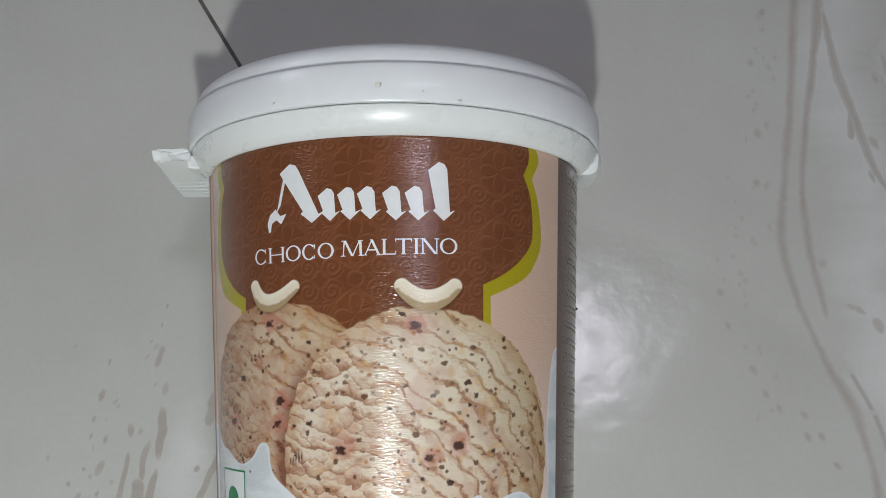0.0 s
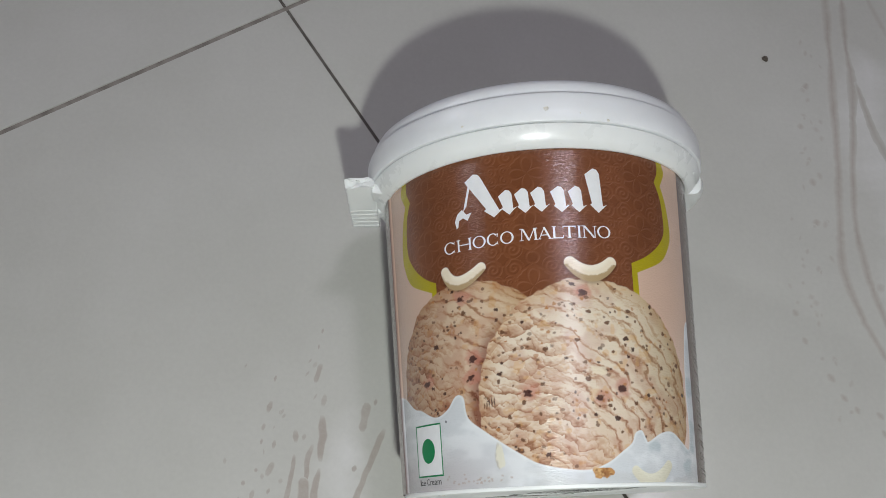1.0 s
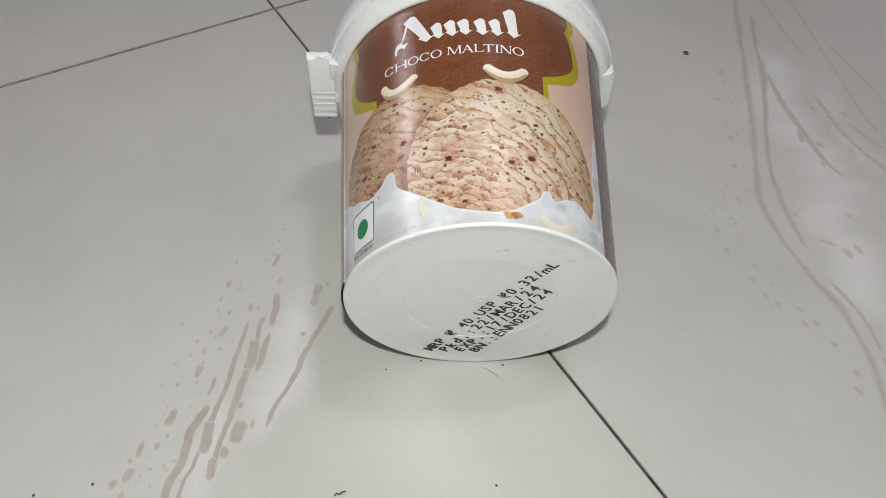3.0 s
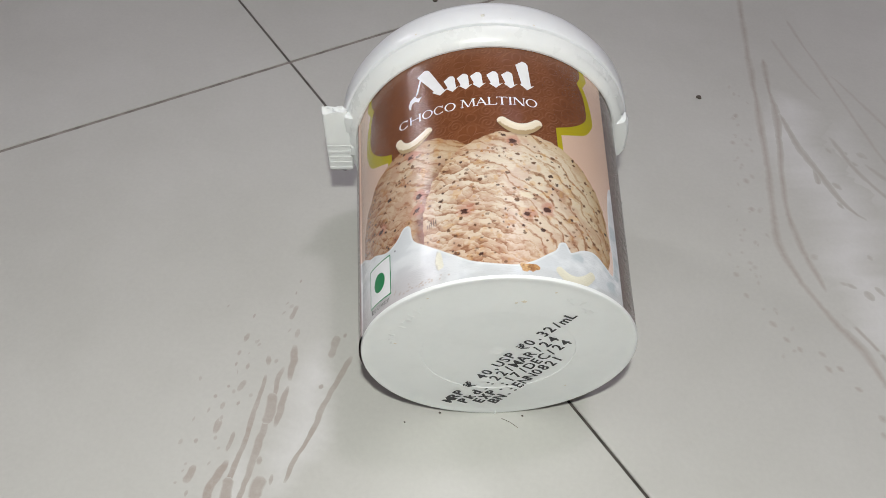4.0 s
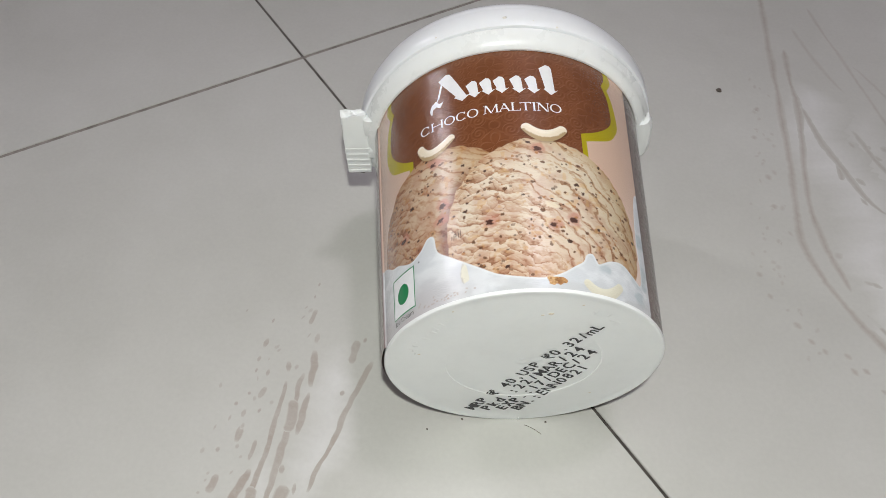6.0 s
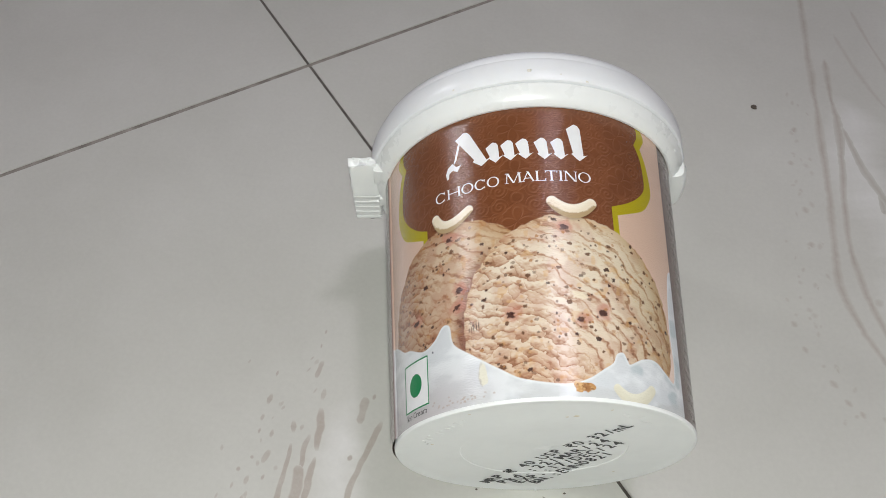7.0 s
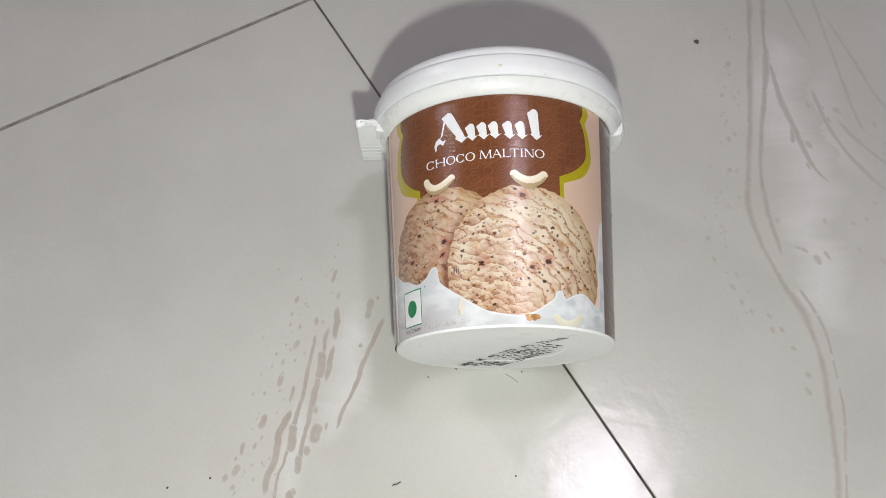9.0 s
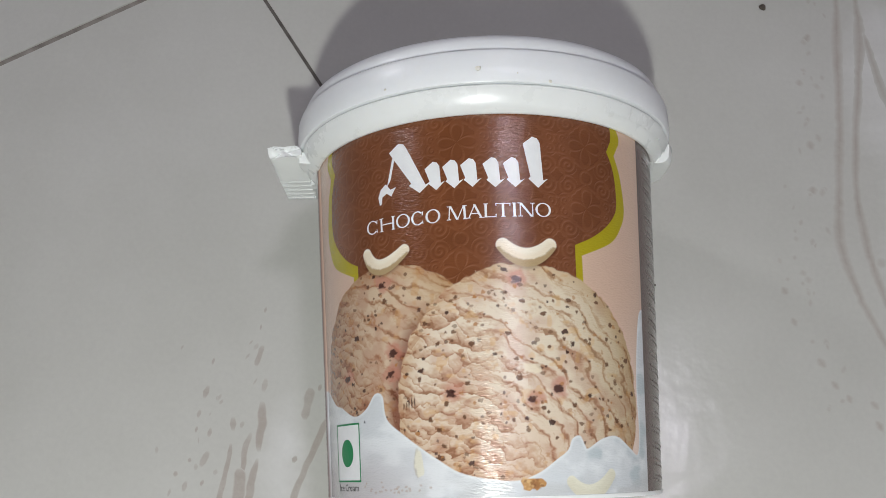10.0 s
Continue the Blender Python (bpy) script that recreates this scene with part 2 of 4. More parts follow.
# the band beside the tub's foot
vein([(-19.6, -38.5), (-20.4, -43.3), (-21.5, -48.1), (-22.6, -53.2), (-22.8, -58.0), (-23.5, -62.3), (-24.8, -65.7), (-25.3, -69.3), (-25.6, -71.9)], 1.13, 0.82, 0.35)
vein([(-33.5, -37.9), (-32.4, -41.4), (-32.2, -44.9), (-31.7, -47.8)], 1.63, 0.82, 0.35)
vein([(-31.5, -49.1), (-31.6, -53.2), (-31.4, -56.5), (-31.4, -59.8)], 1.15, 0.82, 0.35)
vein([(-34.1, -44.3), (-34.7, -47.5), (-34.1, -51.8), (-33.7, -55.6), (-33.4, -60.3), (-33.5, -64.8), (-33.6, -70.2), (-33.6, -74.5), (-33.6, -77.8), (-33.3, -81.8), (-32.7, -85.2)], 1.20, 0.82, 0.35)
vein([(-34.7, -51.5), (-34.0, -55.7), (-33.7, -59.4)], 1.90, 0.80, 0.30)
vein([(-37.2, -47.0), (-36.9, -52.4), (-37.1, -57.8), (-36.9, -62.9), (-36.9, -68.7), (-37.1, -73.5), (-36.8, -78.4), (-37.0, -82.9), (-37.5, -86.6), (-37.2, -91.1), (-35.9, -96.0)], 0.99, 0.82, 0.35)
vein([(-37.4, -72.7), (-37.0, -76.8), (-37.0, -80.1)], 1.96, 0.85, 0.22)
vein([(-39.0, -68.9), (-39.5, -72.3), (-40.1, -75.8), (-39.7, -79.9), (-39.7, -83.5), (-40.2, -86.4), (-40.1, -89.4), (-39.6, -92.0)], 1.68, 0.90, 0.22)
vein([(-39.0, -92.8), (-38.4, -95.4)], 1.83, 0.85, 0.22)
vein([(-31.3, -71.2), (-31.1, -74.4), (-30.5, -76.7)], 2.48, 0.85, 0.22)
vein([(-32.4, -77.5), (-32.0, -80.3)], 1.94, 0.80, 0.22)
vein([(-33.9, -80.3), (-32.5, -85.2)], 1.59, 0.90, 0.22)
vein([(-32.5, -88.6), (-32.1, -91.2)], 2.03, 0.85, 0.22)
vein([(-33.8, -89.3), (-33.3, -91.8), (-33.1, -94.4)], 1.71, 0.90, 0.22)
vein([(-28.6, -70.4), (-28.2, -72.9)], 0.74, 0.80, 0.22)
vein([(-32.4, -66.8), (-32.0, -69.0)], 1.18, 0.80, 0.22)
for x, y, n, wd in ((-36.5, -29.0, 4.2, 1.4), (-33.7, -34.7, 2.8, 1.3), (-38.2, -43.4, 2.7, 1.3), (-24.5, -36.9, 6.0, 1.5), (-22.5, -33.3, 1.5, 0.8), (-24.1, -48.0, 1.3, 1.0), (-45.0, -38.1, 2.6, 1.1), (-45.2, -42.6, 1.6, 0.9),
                    (-42.2, -45.8, 1.9, 1.0), (-41.8, -51.0, 3.1, 0.9), (-39.9, -64.8, 4.6, 1.1), (-44.2, -56.7, 2.0, 0.9), (-43.6, -61.7, 3.8, 1.4), (-46.8, -66.0, 1.3, 0.8), (-45.4, -73.5, 4.1, 1.5)):
    blot(x, y, n * 1.1, wd * 1.1, 88 + vein_rng.uniform(-10, 10), 0.75)
for x, y, n, wd in ((-45.9, -80.2, 2.1, 1.0), (-44.5, -77.7, 1.5, 0.7), (-48.6, -81.5, 3.6, 1.1), (-49.7, -84.3, 1.3, 0.7), (-49.0, -87.2, 3.3, 1.3), (-51.0, -89.6, 2.6, 1.3), (-48.6, -91.6, 2.0, 1.2), (-47.8, -98.0, 2.0, 1.0),
                    (-45.4, -31.8, 1.5, 0.8), (-37.5, -19.3, 1.3, 0.7), (-37.5, -23.1, 1.3, 0.7), (-46.7, -54.7, 1.1, 0.8), (-41.0, -55.5, 1.3, 0.6), (-45.1, -45.7, 1.3, 0.7), (-46.9, -96.0, 0.8, 0.5), (-44.6, -51.7, 0.9, 0.6)):
    blot(x, y, n * 1.1, wd * 1.1, 88 + vein_rng.uniform(-10, 10), 0.75)
for _ in range(40):
    y = vein_rng.uniform(-105, -25)
    blot(-43 - vein_rng.gauss(0, 4.5) + (y + 60) * 0.06, y, vein_rng.uniform(0.8, 1.8), vein_rng.uniform(0.4, 0.8), 88 + vein_rng.uniform(-25, 25), 0.5)

# the band on the far tile
vein([(76.5, 135), (77.8, 103), (79.4, 69.3), (80.5, 34.1), (80.3, 23), (82.6, 10.7), (90.3, -4), (99.3, -17.6), (103.7, -31.3), (105.9, -48.2), (107.6, -61), (108, -80)], 1.24, 0.71, feather=True)
vein([(82.5, 100), (83.3, 84.2), (84.7, 65.5), (83.8, 37), (85.9, 19.8), (91.2, 2)], 1.12, 0.73, feather=True)
vein([(93.9, -4.2), (101.9, -15.2), (105.3, -23.8), (108.7, -39.1), (109.5, -54), (110, -75)], 0.62, 0.68, 0.4, 0.12, feather=True)
vein([(86, 112), (92, 95), (98.9, 80.9)], 0.93, 0.38, feather=True)
vein([(92, 125), (96.4, 109.7), (103.8, 87), (111.7, 61.2), (116.4, 50.4)], 0.81, 0.44, feather=True)
vein([(85.5, 72), (88.4, 61.3), (94.6, 46), (100.4, 34.7), (105.1, 30.1)], 0.99, 0.53, feather=True)
vein([(99.1, 63.5), (106, 48.3), (115.3, 36.6), (123, 30)], 0.93, 0.44, feather=True)
vein([(107.9, 53.3), (115.4, 45.6), (124, 39.5), (133, 33.8), (142, 29)], 0.87, 0.44, feather=True)
vein([(103, 95), (112, 80), (121, 64), (131, 54), (142, 46)], 0.93, 0.40, feather=True)
vein([(93.5, 50), (94.0, 42)], 0.74, 0.53, feather=True)
for x, y in ((72.3, 67.9), (71.0, 55.4), (73.8, 39.5), (74.8, 28.4), (75.1, 15.5), (69.4, 3.9), (71.6, -2.7), (77.4, -10.5), (80.2, -14.7), (82.9, -17.1), (88.1, -17.5), (89.1, -21.5), (91.7, -21), (95.2, -25.8), (99.6, -37.4), (99.2, -33)):
    blot(x, y, vein_rng.uniform(2.0, 3.6), vein_rng.uniform(0.9, 1.4), (95 if y > 5 else -50) + vein_rng.uniform(-20, 20), 0.7, feather=True)
for _ in range(45):
    y = vein_rng.uniform(-20, 85)
    blot(73 + vein_rng.gauss(0, 2.6) + (6 if y < -5 else 0), y, vein_rng.uniform(1.0, 2.6), vein_rng.uniform(0.5, 1.1), 90 + vein_rng.uniform(-30, 30), 0.4, feather=True)
for _ in range(22):
    blot(vein_rng.uniform(88, 130), vein_rng.uniform(-10, 60), vein_rng.uniform(1.5, 3.5), vein_rng.uniform(0.7, 1.3), vein_rng.uniform(-60, -20), 0.4, feather=True)


def lay_print(name, mat, label_text):
    """Puts the streaks drawn so far on the tiles as one sheet of print."""
    me = bpy.data.meshes.new(name)
    me.from_pydata(vein_verts, [], vein_faces)
    me.attributes.new("ink", "FLOAT", "POINT").data.foreach_set("value", vein_ink)
    me.materials.append(mat)
    tagged(new(name, me), label_text, kind="stuff").parent = floor_ob
    for rows in (vein_verts, vein_faces, vein_ink):
        rows.clear()


lay_print("printed_vein", mat_vein, "brown wavy veins printed on the pale tiles")

# paler clouds of the print between the veins
vein([(-26.0, -34.0), (-26.2, -46.0), (-26.6, -56.0), (-27.6, -65.0), (-29.5, -78.0)], 8.0, 0.8, 0.2, 0, True)
vein([(-35.6, -62.0), (-35.3, -72.0), (-35.4, -84.0), (-35.5, -100.0)], 5.0, 0.6, 0.2, 0, True)
vein([(86.0, 85.0), (90.5, 55.0), (94.5, 38.0), (98.0, 23.0), (101.0, 9.0), (104.5, -4.0), (108.0, -20.0)], 11.0, 0.8, 0.2, 0, True)
vein([(108.0, 75.0), (104.0, 62.0), (106.0, 48.0), (118.0, 34.0)], 9.0, 0.5, 0.2, 0, True)
lay_print("printed_cloud", mat_cloud, "paler clouds printed between the veins")


# ---- the ice cream tub ----
tub = tagged(new("ice_cream_tub"), "small white ice cream tub, brown printed label, lying on its side", "tub")
tub.matrix_world = pose(0.014150, -0.050301, 0.02660, 6.08, 0, 11.33)
BASE_R, TAPER = 26.65, 0.0470


def on_label(theta, s, lift=0.0):
    r = BASE_R + TAPER * s + lift
    return (r * math.sin(radians(theta)) / 1000, s / 1000, r * math.cos(radians(theta)) / 1000)


DISH, DISH_R = 0.22, 15.0


def hollow(r):
    """How deep the base lies at a distance from its middle, in millimetres: a flat ring round a shallow dish."""
    return 0.10 + 0.06 * (1 - min(r, 25.2) / 25.2) + (DISH * (1 - (r / DISH_R) ** 2) + 0.12 if r < DISH_R else 0.0)


body = part("body", lathe(bmesh.new(), [
    (56.5, 28.98), (30, BASE_R + TAPER * 30 - 0.12), (0.55, BASE_R - 0.10), (0.42, BASE_R + 0.08), (0.15, BASE_R + 0.06), (-0.12, BASE_R - 0.12), (-0.16, BASE_R - 0.35),
    (-0.16, 26.1), (-0.08, 25.7), (0.03, 25.2), (0.06, 24.4), *[(hollow(r), r) for r in (23.6, 21.4, 18.6, 16.2, 15.4, 15.05, 14.95, 14.4, 13.7, 13, 12.2, 11.4, 10.6, 9.8, 9, 8.2, 7.4, 6.6, 5.8, 5, 4.2, 3.4, 2.6, 1.9, 1.5)], (hollow(0) - 0.10, 1.2), (hollow(0) - 0.12, 0.7), (hollow(0) - 0.05, 0.45), (hollow(0) - 0.05, 0)]), mat_base, tub, "white moulded plastic tub body with recessed base")
sharp(body, 40)

collar = part("collar", lathe(bmesh.new(), [(55.9, 28.6), (54.55, 29.35), (54.45, 29.8), (54.65, 30.25), (55.6, 31.2), (57.2, 32.0), (57.85, 32.2), (58.0, 32.1), (58.05, 31.2), (58.0, 29.0)]), mat_body, tub, "white plastic rim collar")
sharp(collar, 28)
lid = part("lid", lathe(bmesh.new(), [
    (58.3, 31.0), (58.12, 32.3), (58.18, 32.62), (58.45, 32.78), (60.5, 32.9), (62.6, 32.88), (63.2, 32.7), (63.55, 32.35), (63.62, 32.1), (63.75, 32.0), (64.1, 32.02), (65.1, 31.85), (66.0, 31.4), (66.55, 30.7),
    (66.75, 29.8), (66.7, 29.0), (66.2, 28.6), (65.4, 28.4), (65.2, 27.5), (65.2, 12), (65.2, 0)]), mat_lid, tub, "white snap-on plastic lid")
sharp(lid, 28)


def block(size, place, bevel):
    bm = bmesh.new()
    bmesh.ops.create_cube(bm, size=1)
    bm.transform(pose(*[v / 1000 for v in place]) @ Matrix.Diagonal((*[v / 1000 for v in size], 1)))
    bmesh.ops.bevel(bm, geom=bm.edges[:], offset=bevel / 1000, segments=3, affect="EDGES", profile=0.6)
    return bm


# the pull tab: an upright plate with grip ribs at its foot and a torn head, joined to the collar by a torn web
tab_bm = bmesh.new()
TAB_N, TAB_Q = 22, 40
rings = []
for k in range(TAB_N + 1):
    t = k / TAB_N
    left, right, front = -36.4 - 0.6 * t, -30.7 - 0.7 * t, 54.1 + 2.2 * t
    shrink = 0.35 if k == 0 else 0.0
    half_x, half_y = (right - left) / 2 - shrink, 0.95 - shrink
    tear = max(0.0, (t - 0.84) / 0.16)
    ring = []
    for q in range(TAB_Q):
        ang_q = 2 * math.pi * q / TAB_Q
        cx, cy = math.cos(ang_q), math.sin(ang_q)
        px = half_x * math.copysign(abs(cx) ** 0.30, cx)
        py = half_y * math.copysign(abs(cy) ** 0.45, cy)
        x = (left + right) / 2 + px + 0.12 * noise.noise((t * 9, py, 4)) + tear * 0.30 * noise.noise((py * 2.4, px, 12))
        y = front + 0.95 + py + 0.10 * noise.noise((px * 0.8, t * 7, 7)) + tear * 0.35 * noise.noise((px * 1.3, py, 2))
        z = -8.3 + 17.0 * t + tear * (0.9 * noise.noise((px * 1.1, py * 0.5, 9)) + 0.45 * noise.noise((px * 3.1, py * 1.8, 3)))
        ring.append(tab_bm.verts.new((x / 1000, y / 1000, z / 1000)))
    rings.append(ring)
for r0, r1 in zip(rings, rings[1:]):
    for q in range(TAB_Q):
        tab_bm.faces.new((r0[q], r0[(q + 1) % TAB_Q], r1[(q + 1) % TAB_Q], r1[q]))
tab_bm.faces.new(rings[0])
# the torn head: uneven, sunken towards its middle
head = Vector((-34.2, 57.2, 8.3)) / 1000
for share in (0.72, 0.45, 0.2):
    ring = []
    for q, v in enumerate(rings[TAB_N]):
        co = head.lerp(v.co, share)
        ring.append(tab_bm.verts.new((co.x, co.y, co.z + 0.0007 * noise.noise(co * 900) + 0.0003 * noise.noise(co * 2600))))
    rings.append(ring)
    for q in range(TAB_Q):
        tab_bm.faces.new((rings[-2][q], rings[-2][(q + 1) % TAB_Q], ring[(q + 1) % TAB_Q], ring[q]))
tab_bm.faces.new(rings[-1])
bmesh.ops.recalc_face_normals(tab_bm, faces=tab_bm.faces)
tab = part("pull_tab", tab_bm, mat_tab, tub, "ribbed white plastic pull tab with a torn edge")
sharp(tab, 40)
for k in range(5):
    # shallow steps across the plate's front, towards its foot
    t = 0.05 + 0.095 * k
    rib_bm = block((5.4 + 0.1 * t, 0.7, 0.9), (-33.55 - 0.65 * t, 54.1 + 2.2 * t + 0.26, -8.3 + 17.0 * t), 0.2)
    part("grip_rib", rib_bm, mat_tab, tab)
for name, size, place in (("bridge", (3.0, 2.0, 5.2), (-30.4, 56.4, 5.6)), ("bridge", (2.6, 1.8, 3.0), (-29.9, 55.6, -2.2))):
    bridge_bm = block(size, place, 0.4)
    bmesh.ops.subdivide_edges(bridge_bm, edges=bridge_bm.edges[:], cuts=2, use_grid_fill=True)
    for v in bridge_bm.verts:
        v.co += Vector((noise.noise(v.co * 700), noise.noise(v.co * 700 + Vector((5, 0, 0))), noise.noise(v.co * 700 + Vector((0, 9, 0))))) * 0.0004
    part(name, bridge_bm, mat_tab, tub, "torn white plastic web")

# the moulded catch on the collar, opposite the tab
catch_bm = bmesh.new()
catch_rows = ((54.5, 29.6), (54.35, 31.6), (54.6, 32.4), (55.2, 32.9), (56.8, 33.15), (57.6, 33.1), (57.95, 32.7), (57.95, 30.5))
catch_rings = []
for k in range(9):
    t = radians(76 + 20 * k / 8)
    inset = 0.5 if k in (0, 8) else 0.0
    catch_rings.append([catch_bm.verts.new(((rr - inset) * math.sin(t) / 1000, q / 1000, (rr - inset) * math.cos(t) / 1000)) for q, rr in catch_rows])
for a, b in zip(catch_rings, catch_rings[1:]):
    for i in range(len(catch_rows)):
        catch_bm.faces.new((a[i], a[(i + 1) % len(catch_rows)], b[(i + 1) % len(catch_rows)], b[i]))
catch_bm.faces.new(catch_rings[0])
catch_bm.faces.new(catch_rings[-1])
bmesh.ops.recalc_face_normals(catch_bm, faces=catch_bm.faces)
sharp(part("catch", catch_bm, mat_body, tub, "moulded white plastic catch"), 30)


def collar_panel(t0, t1, rise):
    """A wedge-shaped moulded panel on the collar, proud at its far end."""
    bm = bmesh.new()
    rows = ((55.9, 31.35), (56.4, 31.60), (57.0, 31.90), (57.75, 32.14))
    grid = []
    for k in range(7):
        t = radians(t0 + (t1 - t0) * k / 6)
        lift = 0.04 + rise * k / 6
        grid.append([bm.verts.new(((r + lift) * math.sin(t) / 1000, q / 1000, (r + lift) * math.cos(t) / 1000)) for q, r in rows])
        if k in (0, 6):
            grid.append([bm.verts.new(((r - 0.3) * math.sin(t) / 1000, q / 1000, (r - 0.3) * math.cos(t) / 1000)) for q, r in rows])
    grid[0], grid[1] = grid[1], grid[0]
    for a, b in zip(grid, grid[1:]):
        for i in range(3):
            bm.faces.new((a[i], a[i + 1], b[i + 1], b[i]))
    bmesh.ops.recalc_face_normals(bm, faces=bm.faces)
    ob = part("collar_panel", bm, mat_body, tub)
    sharp(ob, 35)


for t0, t1, rise in ((33, 42, 0.12), (43, 52, 0.20), (53, 63, 0.26), (64, 75, 0.32), (76, 90, 0.36), (91, 104, 0.32)):
    collar_panel(t0, t1, rise)


# ---- the printed label ----
def lattice_noise(x, y, seed):
    """Smooth value noise on arrays."""
    xi, yi = np.floor(x).astype(np.int64), np.floor(y).astype(np.int64)
    xf, yf = x - xi, y - yi
    xf, yf = xf * xf * (3 - 2 * xf), yf * yf * (3 - 2 * yf)

    def corner(i, j):
        h = (i * 374761393 + j * 668265263 + seed * 974711) & 0x7FFFFFFF
        h = ((h ^ (h >> 13)) * 1274126177) & 0x7FFFFFFF
        return ((h ^ (h >> 16)) & 0xFFFF) / 65535.0

    return (corner(xi, yi) * (1 - xf) + corner(xi + 1, yi) * xf) * (1 - yf) + (corner(xi, yi + 1) * (1 - xf) + corner(xi + 1, yi + 1) * xf) * yf


def layered(x, y, seed, octaves=3):
    total, amp, norm = 0, 1.0, 0
    for k in range(octaves):
        total, norm = total + amp * lattice_noise(x * 2 ** k, y * 2 ** k, seed + k), norm + amp
        amp *= 0.5
    return total / norm


def smooth_step(lo, hi, v):
    t = np.clip((v - lo) / (hi - lo), 0, 1)
    return t * t * (3 - 2 * t)


def lay(base, colour, amount):
    return base + (np.array(colour) - base) * np.clip(amount, 0, 1)[..., None]


def inside_outline(x, y, outline):
    """Signed distance to a closed outline, positive inside."""
    best, inside = np.full(x.shape, 1e9), np.zeros(x.shape, bool)
    for (ax, ay), (bx, by) in zip(outline, outline[1:] + outline[:1]):
        dx, dy = bx - ax, by - ay
        t = np.clip(((x - ax) * dx + (y - ay) * dy) / (dx * dx + dy * dy + 1e-12), 0, 1)
        best = np.minimum(best, (x - ax - t * dx) ** 2 + (y - ay - t * dy) ** 2)
        inside ^= ((ay > y) != (by > y)) & (x < (bx - ax) * (y - ay) / (by - ay + 1e-12) + ax)
    return np.where(inside, 1, -1) * np.sqrt(best)


def capsule_arc(x, y, a, m, b, width):
    """Distance into a bent capsule through three points, positive inside, and how far along it."""
    best, along = np.full(x.shape, 1e9), np.zeros(x.shape)
    steps = 64
    for i in range(steps + 1):
        t = i / steps
        px = (1 - t) ** 2 * a[0] + 2 * t * (1 - t) * m[0] + t * t * b[0]
        py = (1 - t) ** 2 * a[1] + 2 * t * (1 - t) * m[1] + t * t * b[1]
        d = np.hypot(x - px, y - py) - width * (0.8 + 0.3 * math.sin(math.pi * t))
        along = np.where(d < best, y - py, along)
        best = np.minimum(best, d)
    return -best, along


DEG = 0.49  # millimetres on the label for a degree


def curve(points, steps=8):
    out = []
    for i in range(len(points) - 1):
        p0, p1, p2, p3 = (Vector(points[max(min(k, len(points) - 1), 0)]) for k in (i - 1, i, i + 1, i + 2))
        for k in range(steps):
            t = k / steps
            out.append(tuple(0.5 * ((2 * p1) + (p2 - p0) * t + (2 * p0 - 5 * p1 + 4 * p2 - p3) * t * t + (3 * p1 - p0 - 3 * p2 + p3) * t ** 3)))
    return out + [points[-1]]


def mirrored(half):
    line = [((d - 11) * DEG, s) for d, s in half]
    # the other half hangs a little lower and wider at its foot
    sag = [min(1.0, max(0.0, (42 - s) / 6)) for d, s in half]
    return line + [((-d - 11 - 1.8 * k) * DEG, s - 0.9 * k) for (d, s), k in reversed(list(zip(half, sag)))]


BROWN = curve([(46.0, 57), (49.8, 54.4), (49.8, 52.4)]) + curve([(47.9, 50.6), (50.4, 48.1), (51.6, 44.8), (51.3, 41.6), (47.5, 39.1), (41.4, 36.9), (34.5, 35.3)]) + [(34.6, 26)]
YELLOW = curve([(49.0, 57), (53.6, 54.0), (53.9, 52.5)]) + curve([(51.3, 50.3), (54, 47), (55.5, 42), (53.3, 39), (48.2, 36.3), (36.8, 33.8)]) + [(37.1, 26)]

columns = np.concatenate([np.arange(-180, -82, 2.0), np.arange(-82, 57, 0.2), np.arange(57.5, 90, 0.5), np.arange(90, 180.1, 3.0)])
heights = np.arange(0.4, 56.0, 0.1)
TH, S = np.meshgrid(columns, heights)
U = TH * DEG

# ground: warm cream, paler low down
cream = 0.5 + 0.5 * layered(U / 9, S / 9, 3)
art = np.ones(U.shape + (3,)) * np.array((0.68, 0.48, 0.37))
art = lay(art, (0.80, 0.64, 0.55), smooth_step(30, 5, S))
art *= (0.92 + 0.1 * cream)[..., None]

# brown panel with its yellow border and scroll ornament
art = lay(art, (0.43, 0.36, 0.010), smooth_step(-0.06, 0.06, inside_outline(U, S, mirrored(YELLOW))))
brown_in = smooth_step(-0.06, 0.06, inside_outline(U, S, mirrored(BROWN)))
CELL, SWELL = 9.6, 9.6 / 7.6
cu = np.abs((U + 5.4) % CELL - CELL / 2) / SWELL
cs = np.abs((S - 2.6) % CELL - CELL / 2) / SWELL
orn = np.full(U.shape, 9.0)


def spiral(x0, y0, size, turn, flip):
    dx, dy = cu - x0, (cs - y0) * flip
    r, phi = np.hypot(dx, dy), np.arctan2(dy, dx) / (2 * math.pi)
    d = np.abs((r / size - phi + turn) % 1 - 0.5) * size
    return np.where(r < size * 2.1, d, 9.0)


orn = np.minimum(orn, spiral(1.35, 1.25, 0.62, 0.2, 1))
orn = np.minimum(orn, spiral(0.9, 3.1, 0.46, 0.7, -1))
px, py = cu - 3.8, cs - 3.8
petal = np.abs(np.hypot(px, py) - 2.3 * np.abs(np.cos(2 * np.arctan2(py, px))) - 0.15) * 0.5
orn = np.minimum(orn, np.where(np.hypot(px, py) < 2.7, petal, 9.0))
orn = np.minimum(orn, np.abs(np.abs(px) + np.abs(py) + 0.25 * np.cos(4 * np.arctan2(py, px)) - 3.3) * 0.7)
for x0, y0, r in ((0, 0, 0.9), (3.8, 0, 0.8)):
    orn = np.minimum(orn, np.abs(np.hypot(cu - x0, cs - y0) - r))
